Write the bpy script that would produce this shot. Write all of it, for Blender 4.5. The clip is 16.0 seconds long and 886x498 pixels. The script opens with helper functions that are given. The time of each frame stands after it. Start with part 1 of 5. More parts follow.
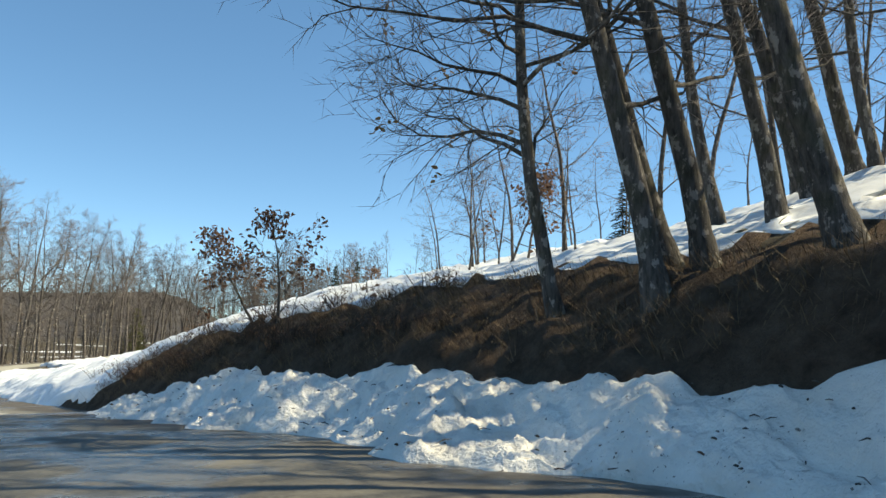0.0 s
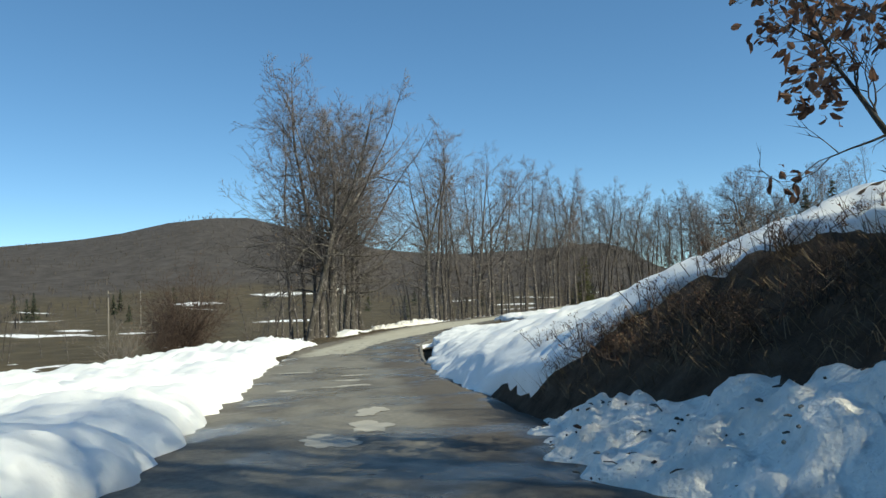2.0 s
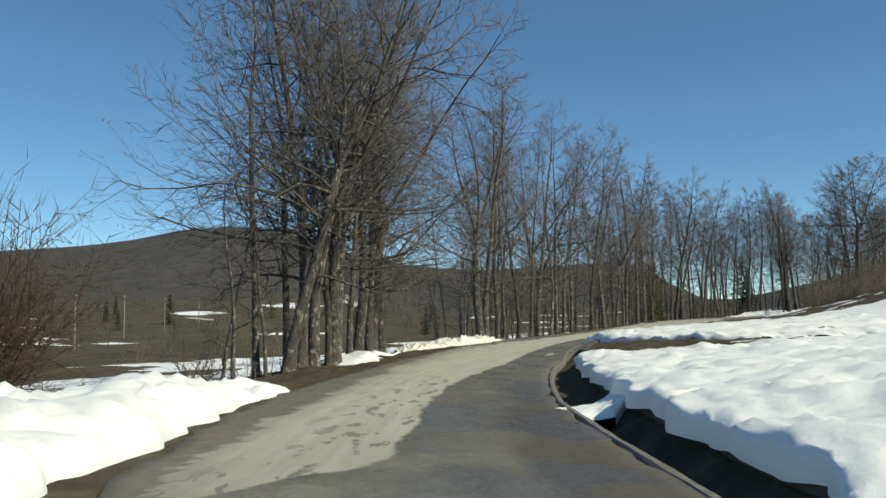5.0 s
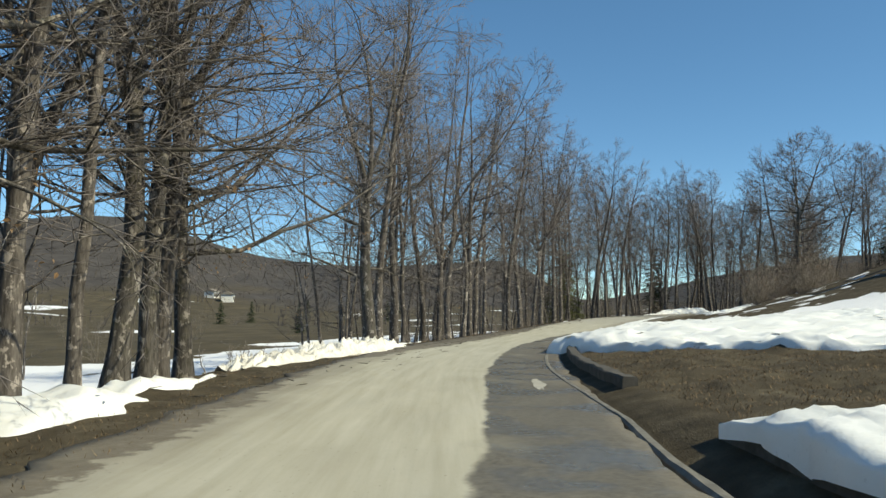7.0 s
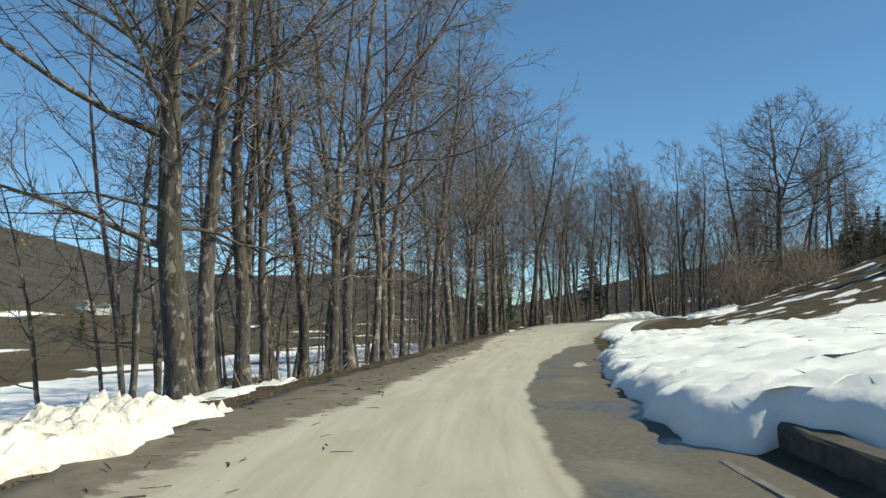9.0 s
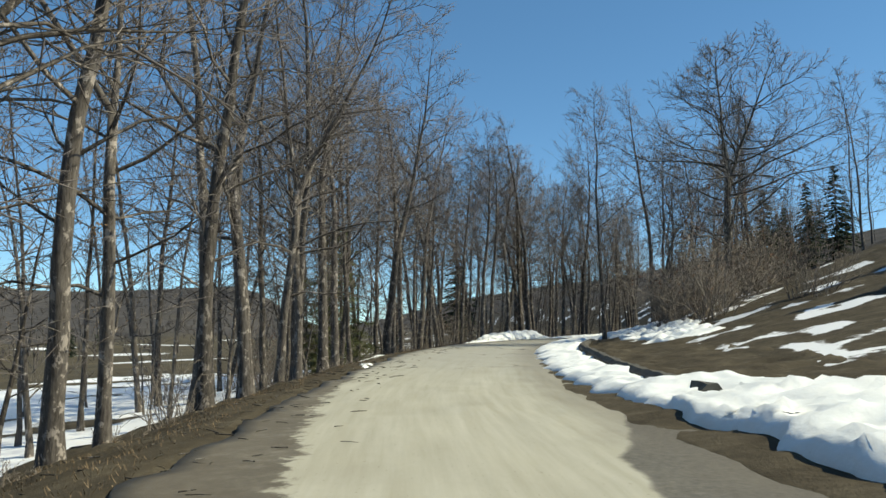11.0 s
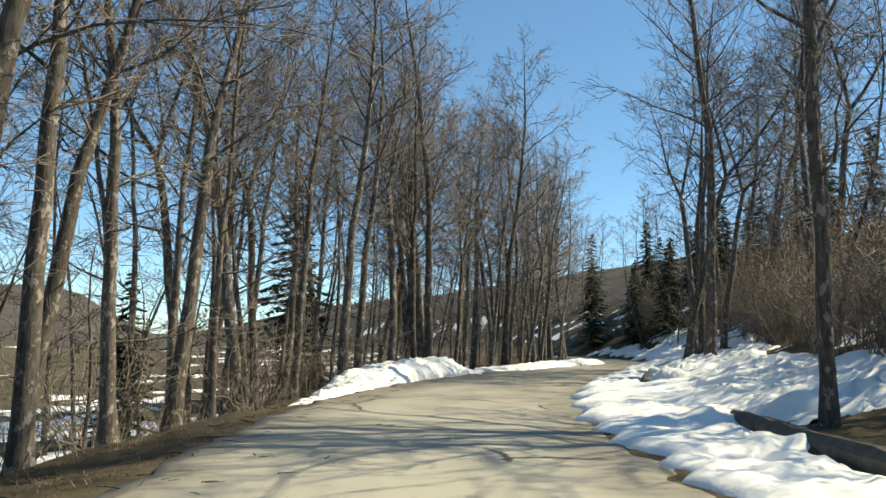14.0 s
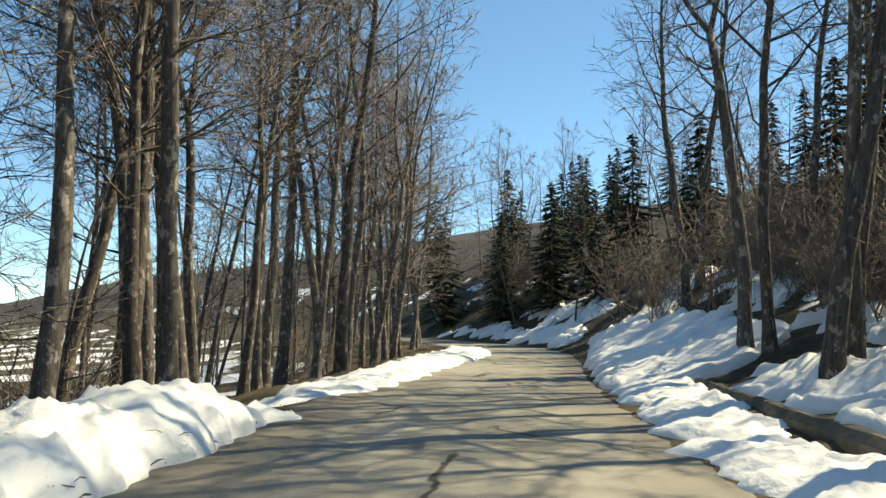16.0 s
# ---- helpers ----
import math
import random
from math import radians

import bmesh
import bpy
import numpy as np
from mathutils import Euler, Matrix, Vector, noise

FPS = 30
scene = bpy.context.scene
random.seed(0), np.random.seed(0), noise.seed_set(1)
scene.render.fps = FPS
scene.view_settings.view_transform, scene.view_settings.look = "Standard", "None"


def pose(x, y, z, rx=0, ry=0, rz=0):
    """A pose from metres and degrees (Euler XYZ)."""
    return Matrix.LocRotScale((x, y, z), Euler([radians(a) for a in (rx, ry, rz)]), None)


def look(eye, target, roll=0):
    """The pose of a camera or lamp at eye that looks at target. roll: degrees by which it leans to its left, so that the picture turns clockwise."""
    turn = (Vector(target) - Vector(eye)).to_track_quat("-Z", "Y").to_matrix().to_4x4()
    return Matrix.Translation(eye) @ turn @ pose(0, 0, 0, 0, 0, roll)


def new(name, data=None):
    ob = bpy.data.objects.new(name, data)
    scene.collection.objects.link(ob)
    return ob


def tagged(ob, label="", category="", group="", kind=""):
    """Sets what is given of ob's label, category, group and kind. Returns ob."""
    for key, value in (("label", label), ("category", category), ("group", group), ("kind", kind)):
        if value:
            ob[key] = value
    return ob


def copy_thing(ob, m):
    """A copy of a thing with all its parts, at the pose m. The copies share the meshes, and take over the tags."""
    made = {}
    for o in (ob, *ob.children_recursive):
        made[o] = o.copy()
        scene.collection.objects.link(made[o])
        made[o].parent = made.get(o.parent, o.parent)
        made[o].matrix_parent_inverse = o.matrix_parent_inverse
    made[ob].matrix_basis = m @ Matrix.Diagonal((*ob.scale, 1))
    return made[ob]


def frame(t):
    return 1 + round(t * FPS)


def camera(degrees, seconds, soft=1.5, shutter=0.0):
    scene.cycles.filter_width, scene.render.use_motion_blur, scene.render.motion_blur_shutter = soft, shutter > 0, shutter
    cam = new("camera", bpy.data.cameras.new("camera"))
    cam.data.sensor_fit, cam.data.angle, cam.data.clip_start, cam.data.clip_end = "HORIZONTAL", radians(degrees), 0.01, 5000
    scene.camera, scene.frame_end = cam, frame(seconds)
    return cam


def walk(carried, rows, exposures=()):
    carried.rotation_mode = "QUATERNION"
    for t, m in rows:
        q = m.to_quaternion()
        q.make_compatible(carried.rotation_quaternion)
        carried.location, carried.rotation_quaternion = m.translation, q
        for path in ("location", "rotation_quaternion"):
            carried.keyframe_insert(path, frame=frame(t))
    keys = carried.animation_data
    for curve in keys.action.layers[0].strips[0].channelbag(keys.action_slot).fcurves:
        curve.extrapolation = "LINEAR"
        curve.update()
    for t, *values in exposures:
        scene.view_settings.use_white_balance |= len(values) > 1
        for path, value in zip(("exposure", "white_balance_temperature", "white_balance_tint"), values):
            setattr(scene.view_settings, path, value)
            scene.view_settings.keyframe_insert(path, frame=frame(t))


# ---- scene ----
cam = camera(59.1, 16.0)
PATH = [
    (0, (0.348, 3.58, 0.255), (0.296, 5.566, 0.479), 1.5),
    (0.5, (-0.109, 6.177, 0.243), (-0.406, 8.146, 0.437), 1.8),
    (1, (-1.07, 8.807, 0.184), (-1.75, 10.679, 0.362), 2.1),
    (1.5, (-2.374, 11.215, 0.061), (-3.247, 13.01, 0.189), 1.0),
    (2, (-4.175, 13.651, -0.06), (-5.254, 15.333, 0.03), -1.7),
    (2.5, (-5.963, 15.865, -0.194), (-7.123, 17.492, -0.11), -1.5),
    (3, (-8.137, 18.484, -0.358), (-9.347, 20.075, -0.284), -1.5),
    (3.2, (-8.98, 19.468, -0.417), (-10.189, 21.06, -0.342), -0.9),
    (5.3, (-19.447, 32.124, -1.09), (-20.517, 33.808, -0.96), 0.4),
    (5.5, (-20.387, 33.531, -1.156), (-21.414, 35.244, -1.055), 1.0),
    (6, (-22.738, 36.974, -1.247), (-23.705, 38.72, -1.126), -1.0),
    (6.5, (-24.826, 40.313, -1.397), (-25.748, 42.084, -1.276), 0.4),
    (7, (-26.874, 43.975, -1.547), (-27.711, 45.786, -1.417), 0.4),
    (7.5, (-28.659, 47.455, -1.669), (-29.483, 49.273, -1.531), -0.2),
    (8, (-30.45, 51.241, -1.775), (-31.227, 53.077, -1.62), -0.2),
    (8.5, (-32.064, 55.122, -1.854), (-32.753, 56.996, -1.738), -0.2),
    (9, (-34.053, 59.763, -1.921), (-34.653, 61.664, -1.767), -0.4),
    (9.5, (-35.561, 64.224, -1.991), (-36.081, 66.151, -1.865), -0.7),
    (10, (-36.98, 69.392, -1.998), (-37.374, 71.351, -1.916), 0.5),
    (10.2, (-37.495, 71.492, -2.013), (-37.828, 73.461, -1.906), -0.1),
    (12.3, (-40.704, 93.524, -2.083), (-40.793, 95.508, -1.842), 0.7),
    (12.5, (-40.905, 95.667, -2.034), (-40.974, 97.651, -1.793), 0.6),
    (13, (-41.118, 101.36, -1.894), (-41.112, 103.344, -1.646), 0.6),
    (13.5, (-41.23, 106.675, -1.795), (-41.168, 108.658, -1.54), 0.6),
    (14, (-41.179, 112.433, -1.678), (-40.998, 114.41, -1.443), 1.2),
    (14.5, (-40.991, 117.663, -1.7), (-40.695, 119.628, -1.479), 0.7),
    (15, (-40.4, 123.16, -1.625), (-39.999, 125.108, -1.415), 0.7),
    (15.5, (-39.757, 127.793, -1.566), (-39.238, 129.713, -1.364), 0.4),
    (16, (-38.324, 132.902, -1.517), (-37.686, 134.789, -1.335), 0.8),
]
walk(cam, [(t, look(eye, target, roll)) for t, eye, target, roll in PATH], [(0,0.76,7700,12.4),(0.5,0.64,7550,11.8),(1,0.48,7350,10.9),(1.5,0.36,7050,9.9),(2.5,0.1,6800,8.9),(3,-0.08,6750,8.9),(5.5,0.08,7120,9.3),(6.5,0.28,7150,9.3),(8,0.28,7100,9.3),(9.5,0.26,7080,9),(10,0.26,7080,9),(12.5,0.7,7280,9.6),(13.5,0.84,7900,10.8),(14,0.86,8000,10.9),(15,0.8,7800,10.5),(15.5,0.92,8100,10.6),(16,1.0,8450,11.0)])

# ---- sun, sky, exposure ----
SUN_AZ, SUN_EL = 86.0, 42.0            # degrees clockwise from +y, above the horizon
sky_world = bpy.data.worlds.new("sky")
scene.world = sky_world
sky_world.use_nodes = True
wn = sky_world.node_tree
sky = wn.nodes.new("ShaderNodeTexSky")
sky.sky_type, sky.sun_disc = "NISHITA", False
sky.sun_elevation, sky.sun_rotation = radians(SUN_EL), radians(SUN_AZ)
sky.altitude, sky.air_density, sky.dust_density, sky.ozone_density = 2500, 0.65, 0.03, 1.0
hue = wn.nodes.new("ShaderNodeMix")
hue.data_type, hue.blend_type, hue.inputs[0].default_value = "RGBA", "MULTIPLY", 1.0
hue.inputs[7].default_value = (1.13, 1.42, 1.43, 1)
deep = wn.nodes.new("ShaderNodeHueSaturation")
deep.inputs["Saturation"].default_value = 1.32
haze = wn.nodes.new("ShaderNodeGamma")
haze.inputs["Gamma"].default_value = 0.74
wn.links.new(sky.outputs[0], haze.inputs["Color"])
wn.links.new(haze.outputs[0], deep.inputs["Color"])
wn.links.new(deep.outputs[0], hue.inputs[6])
wn.links.new(hue.outputs[2], wn.nodes["Background"].inputs[0])
wn.nodes["Background"].inputs[1].default_value = 0.15
sun_dir = Vector((math.sin(radians(SUN_AZ)) * math.cos(radians(SUN_EL)),
                  math.cos(radians(SUN_AZ)) * math.cos(radians(SUN_EL)), math.sin(radians(SUN_EL))))
sun = new("sun", bpy.data.lights.new("sun", "SUN"))
sun.data.energy, sun.data.angle, sun.data.color = 4.25, radians(0.55), (0.985, 0.965, 0.77)
sun.matrix_world = look(sun_dir * 200, (0, 0, 0))

# ---- materials ----
def mat(name, rough=0.8, metal=0.0, spec=0.3):
    m = bpy.data.materials.new(name)
    m.use_nodes = True
    b = m.node_tree.nodes["Principled BSDF"]
    b.inputs["Roughness"].default_value = rough
    b.inputs["Metallic"].default_value = metal
    b.inputs["Specular IOR Level"].default_value = spec
    return m, m.node_tree, b


def node(nt, kind, **inputs):
    n = nt.nodes.new(kind)
    for key, value in inputs.items():
        key = key.replace("_", " ")
        if isinstance(value, bpy.types.NodeSocket):
            nt.links.new(value, n.inputs[key])
        else:
            n.inputs[key].default_value = value
    return n


def coords(nt, kind="Object", scale=(1, 1, 1)):
    tc = nt.nodes.new("ShaderNodeTexCoord")
    mp = nt.nodes.new("ShaderNodeMapping")
    mp.inputs["Scale"].default_value = scale
    nt.links.new(tc.outputs[kind], mp.inputs["Vector"])
    return mp.outputs["Vector"]


def world_pos(nt, scale=(1, 1, 1)):
    g = nt.nodes.new("ShaderNodeNewGeometry")
    mp = nt.nodes.new("ShaderNodeMapping")
    mp.inputs["Scale"].default_value = scale
    nt.links.new(g.outputs["Position"], mp.inputs["Vector"])
    return mp.outputs["Vector"]


def noise_tex(nt, vec, scale, detail=4.0, rough=0.55):
    n = node(nt, "ShaderNodeTexNoise", Scale=scale, Detail=detail, Roughness=rough)
    nt.links.new(vec, n.inputs["Vector"])
    return n.outputs["Fac"]


def ramp(nt, fac, stops):
    r = nt.nodes.new("ShaderNodeValToRGB")
    el = r.color_ramp.elements
    while len(el) < len(stops):
        el.new(0.5)
    for e, (p, c) in zip(el, stops):
        e.position, e.color = p, (*c, 1) if len(c) == 3 else c
    nt.links.new(fac, r.inputs["Fac"])
    return r.outputs["Color"]


def mix(nt, fac, a, b, blend="MIX"):
    n = nt.nodes.new("ShaderNodeMix")
    n.data_type, n.blend_type = "RGBA", blend
    for sock, value in ((n.inputs[0], fac), (n.inputs[6], a), (n.inputs[7], b)):
        if isinstance(value, bpy.types.NodeSocket):
            nt.links.new(value, sock)
        elif isinstance(value, tuple):
            sock.default_value = (*value, 1)
        else:
            sock.default_value = value
    return n.outputs[2]


def calc(nt, op, a, b=0.0, c=0.0):
    n = nt.nodes.new("ShaderNodeMath")
    n.operation = op
    for i, value in enumerate((a, b, c)):
        if isinstance(value, bpy.types.NodeSocket):
            nt.links.new(value, n.inputs[i])
        else:
            n.inputs[i].default_value = value
    return n.outputs[0]


def smooth(nt, v, lo, hi):
    n = nt.nodes.new("ShaderNodeMapRange")
    n.interpolation_type = "SMOOTHSTEP"
    nt.links.new(v, n.inputs["Value"])
    n.inputs["From Min"].default_value, n.inputs["From Max"].default_value = lo, hi
    return n.outputs["Result"]


def bump(nt, b, height, strength, dist):
    n = node(nt, "ShaderNodeBump", Strength=strength, Distance=dist)
    nt.links.new(height, n.inputs["Height"])
    nt.links.new(n.outputs["Normal"], b.inputs["Normal"])


def put_colour(nt, b, c):
    nt.links.new(c, b.inputs["Base Color"])


def attribute(nt, name):
    n = nt.nodes.new("ShaderNodeAttribute")
    n.attribute_name = name
    return n


def make_snow(name, dirt_shade):
    m, nt, b = mat(name, 0.55, spec=0.25)
    v = world_pos(nt)
    big = noise_tex(nt, v, 0.9, 5)
    fine = noise_tex(nt, v, 9.0, 6, 0.65)
    grain = noise_tex(nt, v, 60.0, 3)
    old = ((0.71, 0.68, 0.615), (0.88, 0.86, 0.80)) if dirt_shade > 0.3 else ((0.79, 0.81, 0.80), (0.89, 0.90, 0.885))
    base = ramp(nt, big, [(0.3, old[0]), (0.65, old[1])])
    # blotchy grey-brown: real grime on dirty snow, painted grey shading on the roadside heaps
    grime_shade = smooth(nt, calc(nt, "ADD", calc(nt, "MULTIPLY", fine, 0.7), calc(nt, "MULTIPLY", big, 0.45)), 0.62, 0.9)
    base = mix(nt, calc(nt, "MULTIPLY", grime_shade, dirt_shade), base, (0.34, 0.30, 0.25))
    specks = calc(nt, "MULTIPLY", smooth(nt, noise_tex(nt, v, 24.0, 2), 0.66, 0.72), smooth(nt, noise_tex(nt, v, 1.7, 4), 0.42, 0.62))
    base = mix(nt, calc(nt, "MULTIPLY", specks, min(1.0, dirt_shade * 1.3)), base, (0.10, 0.075, 0.05))
    put_colour(nt, b, base)
    cups = noise_tex(nt, v, 4.5, 3, 0.5)
    hgt = calc(nt, "ADD", calc(nt, "MULTIPLY", cups, 1.6), calc(nt, "ADD", calc(nt, "MULTIPLY", fine, 0.7), calc(nt, "MULTIPLY", grain, 0.12)))
    bump(nt, b, hgt, 0.08 + 0.7 * dirt_shade, 0.03 + 0.13 * dirt_shade)
    b.inputs["Subsurface Weight"].default_value = 0.0
    return m


SNOW = make_snow("clean_snow", 0.12)
# grey shading of the roadside heaps, put into the snow's colour
GREY_SHADED_SNOW = make_snow("grey_shaded_snow", 0.3)
DIRTY_SNOW = make_snow("dirty_snow", 0.64)


def make_road():
    # UV: u is metres along the road, v metres to the right of its middle line
    m, nt, b = mat("road_surface", 0.75, spec=0.35)
    uvn = nt.nodes.new("ShaderNodeUVMap")
    uvn.uv_map = "road"
    sep = nt.nodes.new("ShaderNodeSeparateXYZ")
    nt.links.new(uvn.outputs["UV"], sep.inputs[0])
    s, d = sep.outputs[0], sep.outputs[1]
    v = world_pos(nt)
    wob = calc(nt, "MULTIPLY", calc(nt, "SUBTRACT", noise_tex(nt, v, 0.5, 6, 0.65), 0.5), 1.3)
    fine = noise_tex(nt, v, 14.0, 5, 0.7)
    grit = noise_tex(nt, v, 120.0, 3, 0.8)
    along = nt.nodes.new("ShaderNodeCombineXYZ")
    nt.links.new(calc(nt, "MULTIPLY", s, 0.12), along.inputs[0])
    nt.links.new(calc(nt, "MULTIPLY", d, 2.2), along.inputs[1])
    streak = noise_tex(nt, along.outputs[0], 2.0, 5, 0.6)
    dark = ramp(nt, fine, [(0.3, (0.082, 0.077, 0.066)), (0.75, (0.18, 0.166, 0.14))])
    dust = ramp(nt, streak, [(0.3, (0.365, 0.345, 0.27)), (0.5, (0.43, 0.412, 0.335)), (0.7, (0.495, 0.478, 0.40))])
    dust = mix(nt, calc(nt, "MULTIPLY", fine, 0.3), dust, (0.3, 0.27, 0.21))
    # where the dust lies: left of an edge that moves to the right along the road
    edge = nt.nodes.new("ShaderNodeFloatCurve")
    nt.links.new(calc(nt, "MULTIPLY_ADD", s, 1 / 160.0, 0.0), edge.inputs["Value"])
    cv = edge.mapping.curves[0]
    for k, (x, y) in enumerate([(0.0, 0.0), (36 / 160, 0.0), (41 / 160, 0.47), (50 / 160, 0.48), (58 / 160, 0.56), (70 / 160, 0.60), (88 / 160, 0.60), (96 / 160, 0.66), (104 / 160, 0.9), (1.0, 1.0)]):
        if k == 0:
            cv.points[0].location = (x, y)
        elif k == 9:
            cv.points[-1].location = (x, y)
        else:
            cv.points.new(x, y)
    for p in cv.points:
        p.handle_type = "VECTOR"
    edge.mapping.update()
    lim = calc(nt, "MULTIPLY_ADD", edge.outputs[0], 10.0, -5.0)
    dusty = smooth(nt, calc(nt, "SUBTRACT", calc(nt, "ADD", lim, calc(nt, "MULTIPLY", wob, 0.4)), d), -0.04, 0.06)
    col = mix(nt, dusty, dark, dust)
    # left shoulder of grey gravel and mud
    inner = nt.nodes.new("ShaderNodeFloatCurve")
    nt.links.new(calc(nt, "MULTIPLY", s, 1 / 160.0), inner.inputs["Value"])
    cv = inner.mapping.curves[0]
    cv.points[0].location, cv.points[-1].location = (0.0, 0.30), (1.0, 0.33)
    for x, y in ((46, 0.28), (53, 0.27), (70, 0.22), (76, 0.34), (81, 0.38), (98, 0.36), (108, 0.30), (125, 0.27), (137, 0.29), (144, 0.37)):
        cv.points.new(x / 160.0, y)
    for p in cv.points:
        p.handle_type = "VECTOR"
    inner.mapping.update()
    lim2 = calc(nt, "MULTIPLY_ADD", inner.outputs[0], 10.0, -5.0)
    shoulder = smooth(nt, calc(nt, "SUBTRACT", calc(nt, "ADD", lim2, calc(nt, "ADD", calc(nt, "MULTIPLY", wob, 0.9), calc(nt, "MULTIPLY", calc(nt, "SUBTRACT", noise_tex(nt, v, 3.2, 5, 0.7), 0.5), 1.1))), d), -0.06, 0.12)
    gravel = ramp(nt, noise_tex(nt, v, 5.0, 6, 0.75), [(0.3, (0.08, 0.068, 0.05)), (0.55, (0.165, 0.146, 0.116)), (0.75, (0.285, 0.26, 0.218))])
    muddy = calc(nt, "MULTIPLY", smooth(nt, s, 75.0, 83.0), calc(nt, "SUBTRACT", 1.0, smooth(nt, s, 103.0, 111.0)))
    muddy = calc(nt, "MULTIPLY", muddy, smooth(nt, noise_tex(nt, v, 1.1, 6, 0.7), 0.32, 0.56))
    gravel = mix(nt, calc(nt, "MULTIPLY", muddy, 0.75), gravel, ramp(nt, fine, [(0.3, (0.05, 0.04, 0.03)), (0.7, (0.115, 0.094, 0.07))]))
    col = mix(nt, calc(nt, "MULTIPLY", shoulder, 0.92), col, gravel)
    # light dried patches on the shaded stretch
    vv = nt.nodes.new("ShaderNodeCombineXYZ")
    nt.links.new(calc(nt, "MULTIPLY", s, 0.55), vv.inputs[0])
    nt.links.new(calc(nt, "MULTIPLY", d, 0.8), vv.inputs[1])
    patch = smooth(nt, noise_tex(nt, vv.outputs[0], 1.0, 3, 0.5), 0.54, 0.74)
    col = mix(nt, calc(nt, "MULTIPLY", patch, 0.3), col, (0.3, 0.28, 0.22))
    # dry grey asphalt on the first stretch, and damp blots along the dust's edge
    first = calc(nt, "MULTIPLY", smooth(nt, s, 5.0, 11.0), calc(nt, "SUBTRACT", 1.0, smooth(nt, s, 37.0, 45.0)))
    dry = calc(nt, "MULTIPLY", first, smooth(nt, noise_tex(nt, vv.outputs[0], 0.7, 5, 0.6), 0.36, 0.56))
    col = mix(nt, calc(nt, "MULTIPLY", dry, 0.6), col, ramp(nt, fine, [(0.3, (0.19, 0.18, 0.155)), (0.7, (0.30, 0.285, 0.24))]))
    ww = nt.nodes.new("ShaderNodeCombineXYZ")
    nt.links.new(calc(nt, "MULTIPLY", s, 0.75), ww.inputs[0])
    nt.links.new(calc(nt, "MULTIPLY", d, 2.0), ww.inputs[1])
    blots = smooth(nt, noise_tex(nt, ww.outputs[0], 1.7, 4, 0.6), 0.55, 0.60)
    near_edge = smooth(nt, calc(nt, "SUBTRACT", d, lim), -1.9, -0.5)
    blots = calc(nt, "MULTIPLY", calc(nt, "MULTIPLY", blots, near_edge), calc(nt, "MULTIPLY", smooth(nt, s, 36.0, 40.0), calc(nt, "SUBTRACT", 1.0, smooth(nt, s, 50.0, 56.0))))
    col = mix(nt, calc(nt, "MULTIPLY", blots, 0.8), col, (0.15, 0.14, 0.12))
    col = mix(nt, calc(nt, "MULTIPLY", smooth(nt, s, 104.0, 118.0), calc(nt, "MULTIPLY_ADD", streak, 0.5, 0.42)), col, (0.335, 0.325, 0.29))
    worn = calc(nt, "MULTIPLY", smooth(nt, s, 126.0, 152.0), calc(nt, "MULTIPLY_ADD", smooth(nt, noise_tex(nt, vv.outputs[0], 0.9, 5, 0.65), 0.35, 0.65), 0.45, 0.35))
    col = mix(nt, worn, col, ramp(nt, fine, [(0.3, (0.14, 0.13, 0.108)), (0.7, (0.225, 0.214, 0.182))]))
    # cracks
    vor = nt.nodes.new("ShaderNodeTexVoronoi")
    vor.feature = "DISTANCE_TO_EDGE"
    wv = nt.nodes.new("ShaderNodeMix")
    wv.data_type = "VECTOR"
    nt.links.new(v, wv.inputs[4])
    nz = node(nt, "ShaderNodeTexNoise", Scale=1.3, Detail=4.0)
    nt.links.new(v, nz.inputs["Vector"])
    nt.links.new(nz.outputs["Color"], wv.inputs[5])
    wv.inputs[0].default_value = 0.35
    nt.links.new(wv.outputs[1], vor.inputs["Vector"])
    vor.inputs["Scale"].default_value = 0.38
    crack = calc(nt, "MULTIPLY", calc(nt, "SUBTRACT", 1.0, smooth(nt, vor.outputs["Distance"], 0.004, 0.014)), smooth(nt, s, 108.0, 114.0))
    crack = calc(nt, "MULTIPLY", crack, smooth(nt, noise_tex(nt, v, 0.35, 2), 0.47, 0.57))
    col = mix(nt, crack, col, (0.05, 0.045, 0.04))
    # damp mud washed down along the snow
    damp = smooth(nt, calc(nt, "ADD", d, calc(nt, "MULTIPLY", wob, 1.2)), 0.75, 1.25)
    damp = calc(nt, "MULTIPLY", damp, calc(nt, "MULTIPLY", smooth(nt, s, 10.0, 17.0), calc(nt, "SUBTRACT", 1.0, smooth(nt, s, 44.0, 52.0))))
    col = mix(nt, calc(nt, "MULTIPLY", damp, 0.72), col, ramp(nt, fine, [(0.3, (0.045, 0.037, 0.03)), (0.7, (0.1, 0.085, 0.07))]))
    # mud along the sides
    side = smooth(nt, calc(nt, "ADD", calc(nt, "ABSOLUTE", d), calc(nt, "MULTIPLY", wob, 0.9)), 1.45, 2.6)
    col = mix(nt, calc(nt, "MULTIPLY", side, 0.45), col, (0.12, 0.102, 0.08))
    col = mix(nt, calc(nt, "MULTIPLY", smooth(nt, noise_tex(nt, v, 22.0, 2), 0.70, 0.74), 0.5), col, (0.08, 0.06, 0.045))
    put_colour(nt, b, col)
    # meltwater film on the bare dark asphalt
    wetn = smooth(nt, noise_tex(nt, v, 0.55, 3), 0.46, 0.58)
    wet = calc(nt, "MULTIPLY", calc(nt, "SUBTRACT", 1.0, dusty), wetn)
    wet = calc(nt, "MULTIPLY", wet, calc(nt, "SUBTRACT", 1.0, smooth(nt, s, 84.0, 92.0)))
